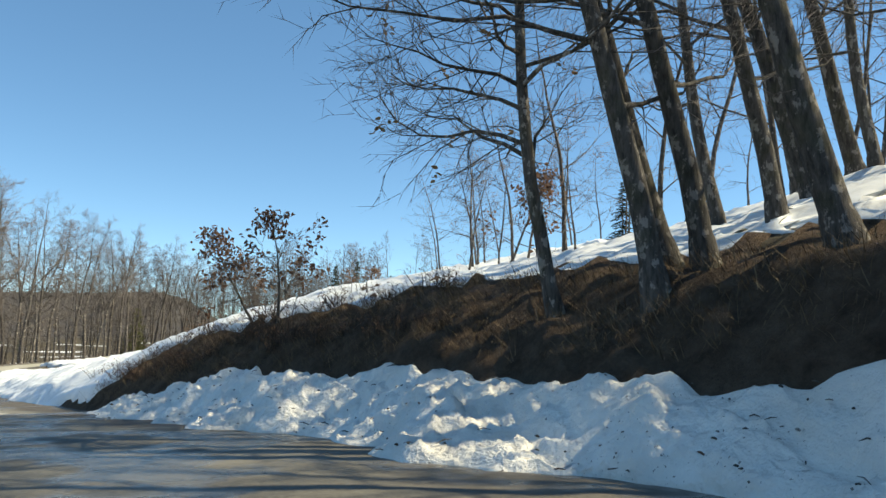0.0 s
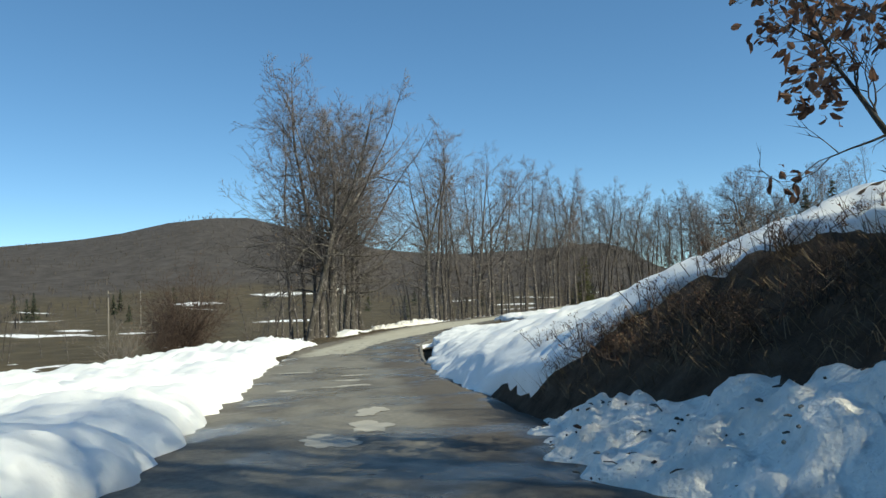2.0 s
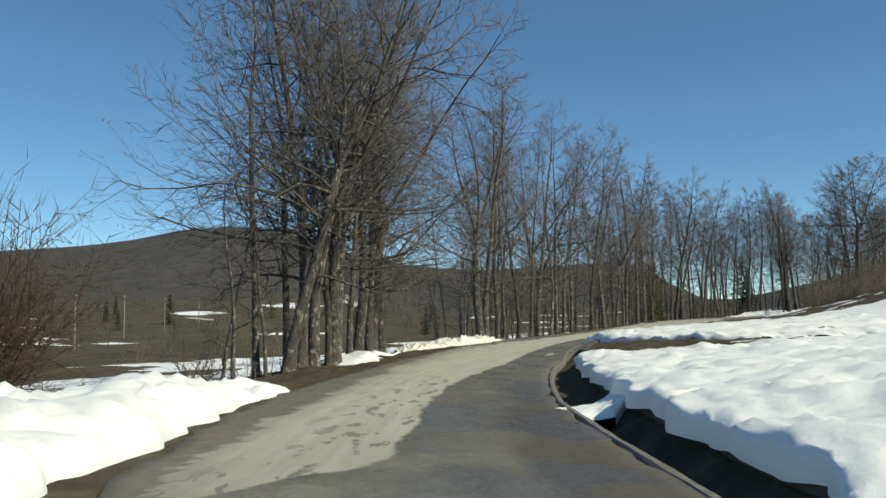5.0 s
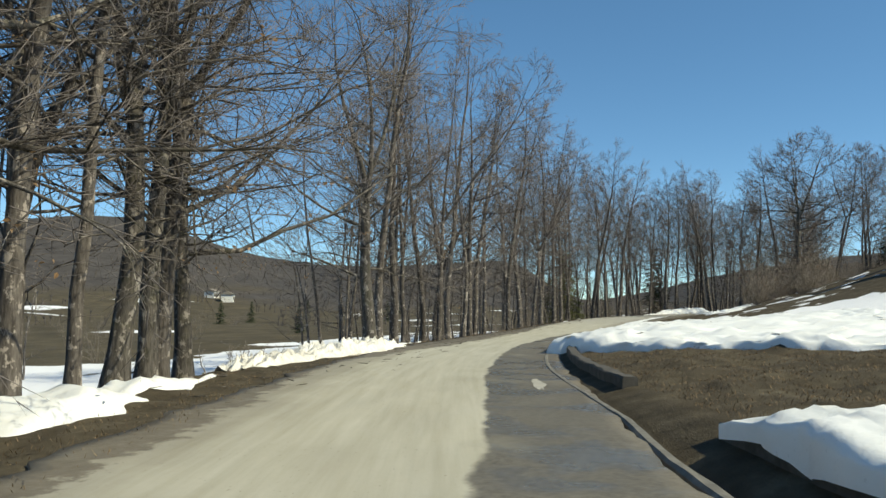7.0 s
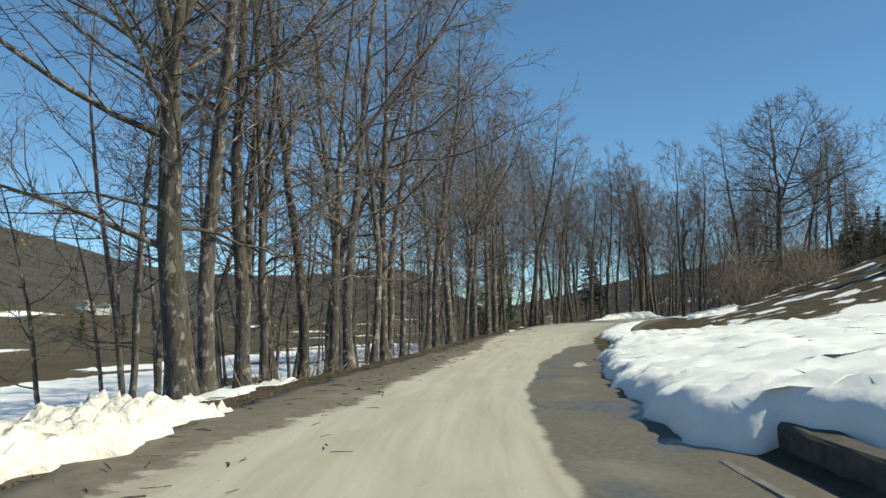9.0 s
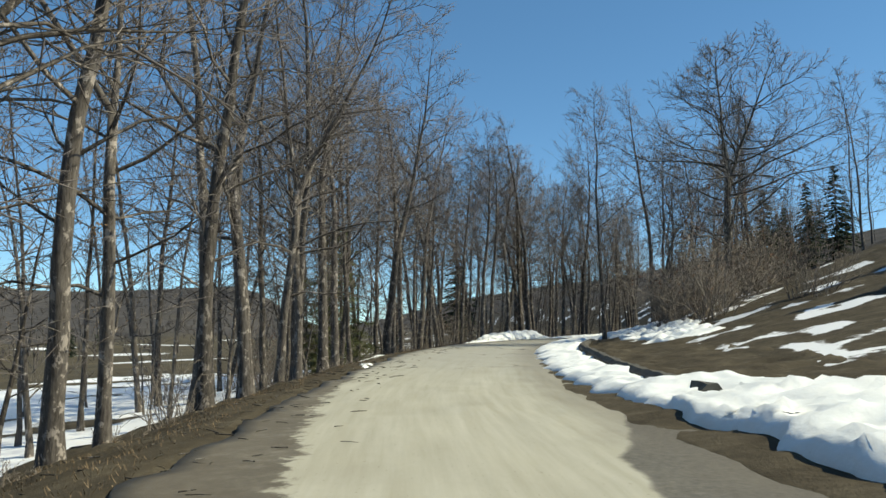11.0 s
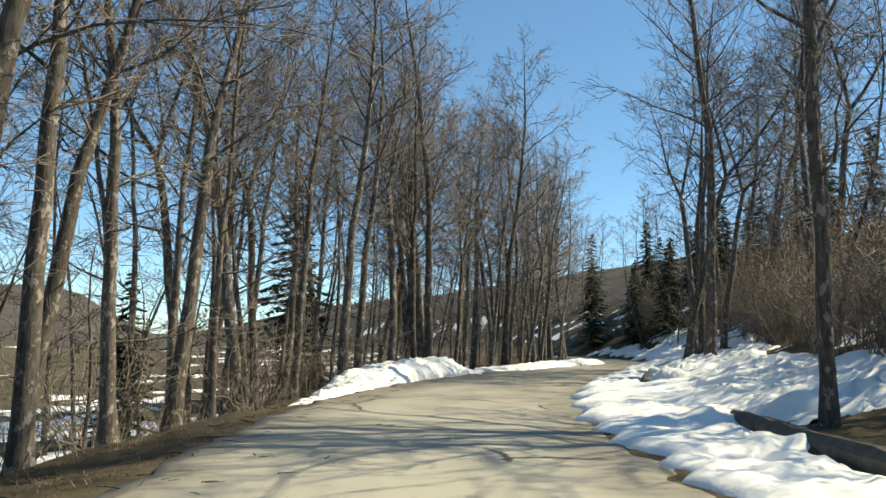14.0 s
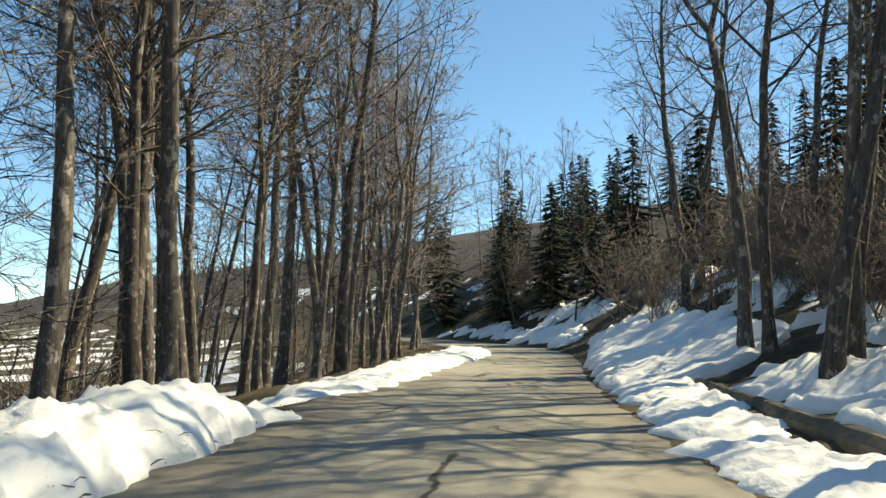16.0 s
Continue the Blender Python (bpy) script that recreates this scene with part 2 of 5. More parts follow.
    nt.links.new(calc(nt, "MULTIPLY_ADD", wet, -0.64, 0.88), b.inputs["Roughness"])
    bump(nt, b, calc(nt, "ADD", grit, fine), 0.25, 0.01)
    return m


ROAD_MAT = make_road()


def make_ground():
    m, nt, b = mat("soil_and_dead_grass", 0.95, spec=0.1)
    v = world_pos(nt)
    big = noise_tex(nt, v, 0.16, 5, 0.6)
    mid = noise_tex(nt, v, 1.7, 5, 0.65)
    fine = noise_tex(nt, v, 18.0, 4, 0.75)
    soil = ramp(nt, mid, [(0.3, (0.05, 0.042, 0.03)), (0.55, (0.098, 0.083, 0.058)), (0.75, (0.17, 0.148, 0.104))])
    soil = mix(nt, calc(nt, "MULTIPLY", fine, 0.55), soil, (0.06, 0.045, 0.03))
    field = ramp(nt, big, [(0.3, (0.058, 0.05, 0.036)), (0.5, (0.09, 0.076, 0.052)), (0.7, (0.135, 0.108, 0.068))])
    field = mix(nt, calc(nt, "MULTIPLY", mid, 0.4), field, (0.075, 0.06, 0.035))
    woods = ramp(nt, noise_tex(nt, world_pos(nt, (0.10, 0.10, 0.03)), 1.0, 8, 0.8), [(0.35, (0.046, 0.041, 0.038)), (0.65, (0.104, 0.094, 0.087))])
    a = attribute(nt, "cover")            # r: valley field, g: wooded hill, b: lying snow
    sep = nt.nodes.new("ShaderNodeSeparateColor")
    nt.links.new(a.outputs["Color"], sep.inputs[0])
    col = mix(nt, sep.outputs[0], soil, field)
    col = mix(nt, sep.outputs[1], col, woods)
    snowy = smooth(nt, calc(nt, "ADD", sep.outputs[2], calc(nt, "MULTIPLY", calc(nt, "SUBTRACT", mid, 0.5), 0.5)), 0.42, 0.5)
    col = mix(nt, snowy, col, (0.82, 0.83, 0.85))
    put_colour(nt, b, col)
    bump(nt, b, calc(nt, "ADD", calc(nt, "MULTIPLY", mid, 1.5), fine), 0.5, 0.06)
    return m


GROUND = make_ground()


def make_earth(name, c0, c1):
    m, nt, b = mat(name, 0.95, spec=0.1)
    v = world_pos(nt)
    mid = noise_tex(nt, v, 2.3, 6, 0.7)
    fine = noise_tex(nt, v, 24.0, 4, 0.75)
    col = ramp(nt, mid, [(0.32, c0), (0.68, c1)])
    col = mix(nt, calc(nt, "MULTIPLY", fine, 0.5), col, tuple(x * 0.45 for x in c0))
    put_colour(nt, b, col)
    bump(nt, b, calc(nt, "ADD", mid, fine), 0.9, 0.14)
    return m


def make_bark(name, c0, c1, scale=1.0, moss=0.0):
    m, nt, b = mat(name, 0.92, spec=0.12)
    v = coords(nt, "Object", (9 * scale, 9 * scale, 1.7 * scale))
    ridges = noise_tex(nt, v, 2.0, 6, 0.7)
    info = nt.nodes.new("ShaderNodeObjectInfo")
    col = ramp(nt, ridges, [(0.35, c0), (0.65, c1)])
    pale = smooth(nt, noise_tex(nt, coords(nt, "Object", (1.6, 1.6, 1.0)), 3.6, 5, 0.7), 0.55, 0.60)
    col = mix(nt, calc(nt, "MULTIPLY", pale, 0.7), col, tuple(min(1, x * 2.6) for x in c1))
    if moss:
        col = mix(nt, calc(nt, "MULTIPLY", smooth(nt, noise_tex(nt, coords(nt, "Object"), 2.3, 4), 0.5, 0.65), moss), col, (0.075, 0.075, 0.03))
    hsv = node(nt, "ShaderNodeHueSaturation", Color=col)
    nt.links.new(calc(nt, "MULTIPLY_ADD", info.outputs["Random"], 0.5, 0.75), hsv.inputs["Value"])
    put_colour(nt, b, hsv.outputs[0])
    bump(nt, b, ridges, 0.9, 0.03)
    return m


def make_plain(name, c0, c1, scale, rough=0.85, spec=0.2, island=False, translucent=0.0):
    m, nt, b = mat(name, rough, spec=spec)
    f = noise_tex(nt, coords(nt, "Object"), scale, 5, 0.65)
    if island:
        g = nt.nodes.new("ShaderNodeNewGeometry")
        f = calc(nt, "MULTIPLY_ADD", g.outputs["Random Per Island"], 0.7, calc(nt, "MULTIPLY", f, 0.3))
    put_colour(nt, b, ramp(nt, f, [(0.2, c0), (0.8, c1)]))
    if translucent:
        thin_leaf = nt.nodes.new("ShaderNodeBsdfTranslucent")
        nt.links.new(b.inputs["Base Color"].links[0].from_socket, thin_leaf.inputs["Color"])
        both = nt.nodes.new("ShaderNodeMixShader")
        both.inputs[0].default_value = translucent
        out = [n for n in nt.nodes if n.type == "OUTPUT_MATERIAL"][0]
        nt.links.new(b.outputs[0], both.inputs[1])
        nt.links.new(thin_leaf.outputs[0], both.inputs[2])
        nt.links.new(both.outputs[0], out.inputs["Surface"])
    return m


BARK = make_bark("grey_bark", (0.052, 0.045, 0.04), (0.152, 0.135, 0.12))
OAK_BARK = make_bark("rough_oak_bark", (0.045, 0.04, 0.035), (0.14, 0.127, 0.113), 0.8, 0.25)
TWIG = make_plain("twig_bark", (0.095, 0.082, 0.078), (0.205, 0.182, 0.174), 3.0)
LEAF = make_plain("dead_oak_leaf", (0.1, 0.052, 0.036), (0.31, 0.18, 0.115), 2.0, 0.7, island=True, translucent=0.4)
PALE_LEAF = make_plain("pale_dead_leaf", (0.2, 0.12, 0.06), (0.42, 0.27, 0.15), 2.0, 0.7, island=True, translucent=0.4)
NEEDLE = make_plain("conifer_needles", (0.012, 0.022, 0.012), (0.05, 0.068, 0.03), 2.0, 0.8, island=True)
PINE = make_plain("pine_needles", (0.045, 0.055, 0.02), (0.125, 0.13, 0.05), 2.0, 0.8, island=True)
GRASS = make_plain("dry_grass", (0.09, 0.062, 0.038), (0.27, 0.195, 0.12), 2.0, 0.9, island=True)
BANK = make_earth("bank_earth", (0.088, 0.06, 0.043), (0.225, 0.163, 0.118))
CONCRETE = make_plain("weathered_concrete", (0.11, 0.105, 0.095), (0.24, 0.23, 0.205), 5.0, 0.9)
STONE = make_plain("weathered_stone", (0.045, 0.042, 0.038), (0.135, 0.126, 0.112), 5.0, 0.9)
KERBSTONE = make_plain("rounded_kerb_stone", (0.045, 0.042, 0.036), (0.15, 0.14, 0.12), 4.0, 0.9)
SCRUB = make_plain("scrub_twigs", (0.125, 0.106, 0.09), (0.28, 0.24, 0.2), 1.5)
BRIAR = make_plain("dark_briar", (0.04, 0.027, 0.021), (0.12, 0.085, 0.066), 2.0)
WALLPAINT = make_plain("white_plaster", (0.7, 0.68, 0.62), (0.82, 0.8, 0.75), 1.0)
GLASSDARK = make_plain("dark_window", (0.02, 0.025, 0.03), (0.04, 0.05, 0.06), 1.0, 0.1, 0.5)
OLDWOOD = make_plain("weathered_wood", (0.16, 0.14, 0.12), (0.3, 0.27, 0.23), 6.0)

# ---- the road's middle line: x, y, z every 8.5 m from s = -24 ----
LINE = np.array([
    (4.51, -20.06, -0.84), (3.03, -11.69, -0.87), (1.56, -3.31, -0.91), (0.1, 5.06, -0.95), (-3.43, 12.69, -1.21), (-8.34, 18.7, -1.58),
    (-13.77, 25.24, -2.01), (-19.18, 31.79, -2.35), (-23.71, 38.49, -2.57), (-27.88, 45.9, -2.82), (-31.44, 53.61, -2.97), (-34.68, 61.47, -3.12),
    (-37.05, 69.63, -3.2), (-38.37, 77.35, -3.26), (-39.59, 85.76, -3.29), (-40.8, 94.18, -3.27), (-41.14, 102.02, -3.16), (-41.21, 110.51, -3.06),
    (-40.88, 119.01, -3.05), (-39.83, 127.44, -3.03), (-37.44, 135.59, -2.98), (-34.49, 143.56, -2.97), (-31.04, 151.33, -2.97), (-27.1, 158.86, -2.97),
    (-23.6, 166.6, -2.97), (-21.6, 174.9, -2.97), (-21.3, 183.4, -2.97), (-22.5, 191.8, -2.97), (-24.5, 200.0, -2.97)])
S0, STEP = -24.0, 8.5


def spline(points, n):
    p = np.vstack([2 * points[0] - points[1], points, 2 * points[-1] - points[-2]])
    u = np.linspace(0, 1, n, endpoint=False)[:, None]
    out = [0.5 * (2 * b + (c - a) * u + (2 * a - 5 * b + 4 * c - e) * u ** 2 + (3 * b - a - 3 * c + e) * u ** 3)
           for a, b, c, e in zip(p[:-3], p[1:-2], p[2:-1], p[3:])]
    return np.vstack(out + [points[-1:]])


DENSE = spline(LINE, 34)
for _ in range(20):
    DENSE[1:-1] = (DENSE[:-2] + 2 * DENSE[1:-1] + DENSE[2:]) / 4
DS = S0 + STEP / 34 * np.arange(len(DENSE))
TAN = np.gradient(DENSE[:, :2], axis=0)
TAN /= np.linalg.norm(TAN, axis=1)[:, None]
S_END = float(DS[-1])


def at_line(s):
    """Middle line and the way to the right, for an array of s."""
    s = np.asarray(s, float)
    p = np.stack([np.interp(s, DS, DENSE[:, k]) for k in range(3)], -1)
    t = np.stack([np.interp(s, DS, TAN[:, k]) for k in range(2)], -1)
    t /= np.linalg.norm(t, axis=-1, keepdims=True)
    over = np.clip(s - S_END, 0, None) + np.clip(s - S0, None, 0)
    p[..., :2] += t * over[..., None]
    return p, np.stack([t[..., 1], -t[..., 0]], -1)


def to_line(x, y):
    """s and d of points in the plan."""
    s, d = np.empty(len(x)), np.empty(len(x))
    pick = DENSE[::3, :2]
    for a in range(0, len(x), 4000):
        q = np.stack([x[a:a + 4000], y[a:a + 4000]], -1)
        i = ((q[:, None] - pick[None]) ** 2).sum(-1).argmin(1) * 3
        off = q - DENSE[i, :2]
        along = (off * TAN[i]).sum(-1)
        lim = STEP / 34 * 2
        ends = (i == 0) | (i >= len(DENSE) - 3)
        s[a:a + 4000] = DS[i] + np.where(ends, along, np.clip(along, -lim, lim))
        d[a:a + 4000] = off[:, 0] * TAN[i, 1] - off[:, 1] * TAN[i, 0]
        far = np.hypot(off[:, 0], off[:, 1])
        d[a:a + 4000] = np.where(ends, d[a:a + 4000], np.where(d[a:a + 4000] < 0, -far, far))
    return s, d


# heights over the road, by s (rows) and distance from the middle (columns)
RIGHT_D = np.array([2.5, 3.0, 3.8, 4.3, 5.0, 8.0, 15.0, 30.0, 70.0])
RIGHT_S = np.array([-30, 5, 8, 11, 20, 24, 28, 35, 46, 60, 75, 95, 114, 135, 160, 176.0])
RIGHT_H = np.array([
    (0, 0, 0, 0, 0, 2.3, 4.4, 8, 14), (0, 0, 0, 0, 0.05, 2.3, 4.4, 8, 14), (0, 0, 0.12, 0.45, 1.15, 2.4, 4.4, 8, 14), (0, 0.1, 0.6, 1.3, 1.9, 2.6, 4.4, 8, 14),
    (-0.05, 0.1, 1.05, 1.85, 2.25, 2.8, 4.0, 7.0, 12), (-0.2, 0.05, 1.15, 1.7, 1.95, 2.45, 3.6, 6.2, 11), (-0.15, 0.3, 0.75, 1.0, 1.25, 1.8, 2.9, 5.3, 10),
    (-0.13, 0.18, 0.45, 0.55, 0.7, 1.1, 1.9, 4.0, 8), (-0.14, 0.18, 0.3, 0.35, 0.4, 0.65, 1.2, 2.6, 6)])
RIGHT_H = np.vstack([RIGHT_H, [
    (-0.05, 0.12, 0.22, 0.28, 0.33, 0.55, 0.9, 1.7, 5), (-0.03, 0.1, 0.2, 0.25, 0.3, 0.5, 0.8, 1.4, 5), (0.0, 0.05, 0.15, 0.2, 0.28, 0.5, 0.9, 2.2, 8),
    (0.0, 0.03, 0.06, 0.08, 0.12, 0.4, 1.8, 6.0, 16), (0.0, 0.03, 0.06, 0.08, 0.12, 0.7, 3.0, 8.0, 18), (0.0, 0.05, 0.12, 0.2, 0.35, 1.3, 4.2, 10.0, 20), (0.0, 0.1, 0.4, 0.7, 1.1, 3.0, 6.5, 12.0, 22)]])
RIGHT_H = np.insert(RIGHT_H, 5, (RIGHT_H[:, 4] + RIGHT_H[:, 5]) / 2, axis=1)
RIGHT_H[:4, 5] = (1.7, 1.7, 1.95, 2.3)
RIGHT_H[:4, 6] = (2.3, 2.3, 2.35, 2.55)
RIGHT_H[:3, 7] = 4.7
RIGHT_D = np.insert(RIGHT_D, 5, 6.5)
RIGHT_D, RIGHT_H = np.insert(RIGHT_D, 0, 2.08), np.insert(RIGHT_H, 0, np.minimum(RIGHT_H[:, 0], 0.0), axis=1)
RIGHT_S, RIGHT_H = np.insert(RIGHT_S, [4, 5], [16.5, 22.2]), np.insert(RIGHT_H, [4, 5], RIGHT_H[4], axis=0)
# the steep cut between s = -30 and 28
RIGHT_H[:4, 6:10] = [(2.4, 2.75, 5.8, 11.0)] * 3 + [(2.55, 2.85, 4.9, 9.5)]
RIGHT_H[4] = (0.0, 0.15, 0.6, 1.5, 1.95, 2.2, 2.6, 2.9, 4.3, 8.4, 15)
RIGHT_H[5] = (-0.05, 0.35, 0.95, 1.65, 1.88, 2.15, 2.65, 3.05, 4.5, 8.2, 14)
RIGHT_H[6] = (-0.16, 0.52, 0.98, 1.48, 1.7, 1.95, 2.4, 2.9, 4.5, 8.0, 13)
RIGHT_H[7] = (-0.2, 0.32, 0.68, 1.1, 1.32, 1.58, 2.08, 2.6, 4.0, 7.0, 12)
RIGHT_H[8, :8] = (-0.15, 0.26, 0.45, 0.74, 0.9, 1.12, 1.55, 2.0)
LEFT_D = np.array([2.5, 3.3, 4.5, 6.0, 9.0, 14.0, 25.0, 60.0, 120.0])
LEFT_S = np.array([-30, 30, 45, 58, 72, 100, 140, 170.0])
LEFT_H = np.array([
    (0, 0, 0, -0.05, -0.15, -0.35, -1.2, -4.2, -6.0), (0, 0, -0.02, -0.1, -0.2, -0.4, -1.4, -4.0, -5.5), (0, 0, -0.08, -0.22, -0.45, -0.85, -1.8, -3.8, -5.0),
    (0, -0.02, -0.08, -0.2, -0.8, -1.6, -2.3, -3.6, -4.8), (0, -0.03, -0.12, -0.35, -1.2, -1.75, -2.2, -3.6, -4.8), (0, -0.1, -0.5, -1.0, -1.8, -2.2, -2.6, -3.8, -5),
    (0, -0.06, -0.3, -0.7, -1.6, -2.2, -2.7, -3.8, -5), (0, -0.05, -0.2, -0.5, -1.2, -1.9, -2.6, -3.8, -5.0)])


def table(s, d, ss, dd, hh):
    s, d = np.clip(s, ss[0], ss[-1]), np.clip(d, 0, dd[-1])
    cols = np.stack([np.interp(s, ss, hh[:, k]) for k in range(len(dd))], -1)
    i = np.clip(np.searchsorted(dd, d) - 1, 0, len(dd) - 2)
    f = np.clip((d - dd[i]) / (dd[i + 1] - dd[i]), 0, 1)
    r = np.arange(len(d))
    return cols[r, i] * (1 - f) + cols[r, i + 1] * f


def lumps(x, y, scale, seed=0.0, octaves=3):
    """Cheap smooth noise of about -1 to 1, for arrays."""
    out, amp = np.zeros_like(np.asarray(x, float)), 1.0
    rng = np.random.RandomState(int(seed * 97) % 9973 + 5)
    for _ in range(octaves):
        for _ in range(3):
            a, ph = rng.uniform(0, 6.283, 2)
            k = 6.283 / scale * rng.uniform(0.7, 1.3)
            bend = rng.uniform(0, 6.283)
            out = out + amp / 2.2 * np.sin(k * (x * math.cos(a) + y * math.sin(a)) + ph + 1.3 * np.sin(k * 0.6 * (y * math.cos(a) - x * math.sin(a)) + bend))
        scale, amp = scale / 2.1, amp * 0.55
    return out


def ground_over(s, d):
    """Height of the ground over the road at the same s."""
    s, d = np.asarray(s, float).ravel(), np.asarray(d, float).ravel()
    h = np.where(d >= 0, table(s, d, RIGHT_S, RIGHT_D, RIGHT_H), table(s, -d, LEFT_S, LEFT_D, LEFT_H))
    rough = np.clip((np.abs(d) - 2.6) / 2.0, 0, 1)
    return h + rough * (0.07 * lumps(s, d, 2.6, 1) + 0.03 * lumps(s, d, 0.8, 2))


# hills round the valley: heading in degrees to the left of +y, and the rise of the skyline in degrees
SKY_AZ = np.array([-180, -150, -90, -40, -10, 0, 6, 12, 20, 26, 32, 37, 43, 47, 51, 56, 62, 70, 90, 130, 180.0])
SKY_EL = np.array([4, 6, 8, 5, 2.9, 2.9, 3.2, 3.6, 2.7, 2.3, 2.2, 2.5, 4.2, 5.1, 5.2, 3.9, 3.3, 2.9, 3.2, 4.0, 4.0])


def far_height(x, y):
    dx, dy = x + 35, y - 45
    r = np.hypot(dx, dy)
    el = np.interp(np.degrees(np.arctan2(-dx, dy)), SKY_AZ, SKY_EL)
    f = np.clip((r - 230) / 650, 0, 1)
    f = f * f * (3 - 2 * f)
    top = np.tan(np.radians(el)) * 880 * (1 + 0.02 * lumps(x, y, 160, 7))
    back = np.clip((r - 880) / 900, 0, 1)
    floor = -7.6 + 0.5 * lumps(x, y, 90, 3)
    return floor + f * (top - floor) * (1 - 0.8 * back)


def ground_z(x, y):
    x, y = np.asarray(x, float).ravel(), np.asarray(y, float).ravel()
    s, d = to_line(x, y)
    z = at_line(s)[0][:, 2] + ground_over(s, d)
    f = np.clip((np.abs(d) - 45) / 90, 0, 1)
    f = f * f * (3 - 2 * f)
    f = np.where(d > 0, np.clip((d - 55) / 150, 0, 1), f)
    return z * (1 - f) + far_height(x, y) * f, s, d


def mesh_object(name, verts, faces, material, parent=None, smooth_shade=True, label=""):
    me = bpy.data.meshes.new(name)
    me.from_pydata([tuple(map(float, v)) for v in verts], [], [tuple(map(int, f)) for f in faces])
    if smooth_shade:
        me.polygons.foreach_set("use_smooth", [True] * len(me.polygons))
    me.materials.append(material)
    ob = new(name, me)
    if parent:
        ob.parent = parent
    if label:
        tagged(ob, label)
    return ob


def grid_faces(n, m, keep=None):
    i, j = np.meshgrid(np.arange(n - 1), np.arange(m - 1), indexing="ij")
    a = (i * m + j).ravel()
    f = np.stack([a, a + m, a + m + 1, a + 1], -1)
    return f if keep is None else f[keep.ravel()]


def put(s, d, h):
    """World places of points at s, d, and h over the road."""
    p, n = at_line(s)
    return np.stack([p[..., 0] + n[..., 0] * d, p[..., 1] + n[..., 1] * d, p[..., 2] + h], -1)


# ---- ground: one sheet to the horizon, close-meshed near the road ----
def graded(lo, hi, step, far_lo, far_hi, growth=1.13):
    mid = list(np.arange(lo, hi + step / 2, step))
    up, st = [mid[-1]], step
    while up[-1] < far_hi:
        st *= growth
        up.append(up[-1] + st)
    down, st = [mid[0]], step
    while down[-1] > far_lo:
        st *= growth
        down.append(down[-1] - st)
    return np.array(down[:0:-1] + mid + up[1:])


def build_ground():
    gx, gy = graded(-66, 26, 1.0, -2600, 2600), graded(-16, 212, 1.0, -2600, 2600)
    x, y = [a.ravel() for a in np.meshgrid(gx, gy, indexing="ij")]
    z, s, d = ground_z(x, y)
    under = np.clip((8.0 - np.abs(d)) / 1.5, 0, 1) * ((s > S0 + 1) & (s < S_END - 1))
    z = z - 0.45 * under
    ob = mesh_object("ground", np.stack([x, y, z], -1), grid_faces(len(gx), len(gy)), GROUND)
    r = np.hypot(x + 35, y - 45)
    patches = lumps(x, y, 70, 11) + 0.5 * lumps(x, y, 17, 12)
    fieldness = np.clip((np.abs(d) - 12) / 10, 0, 1) * (d < 0)
    wooded = np.clip((r - 330 + 60 * lumps(x, y, 120, 13)) / 60, 0, 1)
    wooded = np.maximum(wooded, np.clip((d - 40) / 30, 0, 1))
    wooded = np.maximum(wooded, np.clip((d - 10) / 8, 0, 1) * np.clip((s - 150) / 20, 0, 1))
    lie = np.zeros_like(x)
    near_left = (d < -7) & (d > -34 + 5 * lumps(x, y, 30, 15)) & (s > 62)
    lie = np.where(near_left, np.clip(np.interp(s, [68, 80], [0.42, 0.82]) + 0.35 * lumps(x, y, 14, 16) - np.clip((s - 130) / 60, 0, 0.42), 0, 1), lie)
    first_left = (d < -4) & (d > -29 + 4 * lumps(x, y, 20, 17)) & (s < 50)
    lie = np.where(first_left, np.clip(0.8 + 0.3 * lumps(x, y, 9, 18), 0, 1), lie)
    strips = (d < -30) & (r < 420)
    lie = np.where(strips & (lumps(x * 0.55, y * 0.9, 46, 19) > 1.08), 0.7, lie)
    lie = np.where((d > 5) & (d < 70) & (s > 30) & (s < 108), np.clip(0.62 + 0.4 * lumps(x, y, 16, 20), 0, 1), lie)
    lie = np.where((d > 6) & (d < 40) & (s <= 30), np.clip(0.55 + 0.55 * lumps(x, y, 9, 21), 0, 1), lie)
    lie = np.where((d > 6) & (d < 40) & (s >= 108), np.clip(0.30 - np.clip((d - 12) / 30, 0, 0.25) + 0.45 * lumps(x, y, 4, 22), 0, 1), lie)
    lie = lie * (1 - wooded * 0.9)
    col = ob.data.color_attributes.new("cover", "FLOAT_COLOR", "POINT")
    col.data.foreach_set("color", np.stack([fieldness, wooded, lie, np.ones_like(x)], -1).ravel())
    tagged(ob, "brown valley meadow with dead grass, snow patches and wooded hills", "ground", kind="structure")


build_ground()


# ---- verges: the strip of soil on both sides of the road, finer than the rest ----
def strip(name, s0, s1, ds, dvals, height, material, label, category, kind="structure"):
    ss = np.arange(s0, s1 + ds / 2, ds)
    sg, dg = np.meshgrid(ss, dvals, indexing="ij")
    h = height(sg.ravel(), dg.ravel()).reshape(sg.shape)
    v = put(sg, dg, h).reshape(-1, 3)
    ob = mesh_object(name, v, grid_faces(len(ss), len(dvals)), material)
    tagged(ob, label, category, kind=kind)
    return ob


def verge_h(s, d):
    h = ground_over(s, d)
    h = h - 0.08 * (np.abs(d) < 2.4) - 0.08 * ((s < 8) & (d < 4.2) & (d > 0))
    return h - 0.6 * np.clip((np.abs(d) - 8.6) / 0.5, 0, 1)


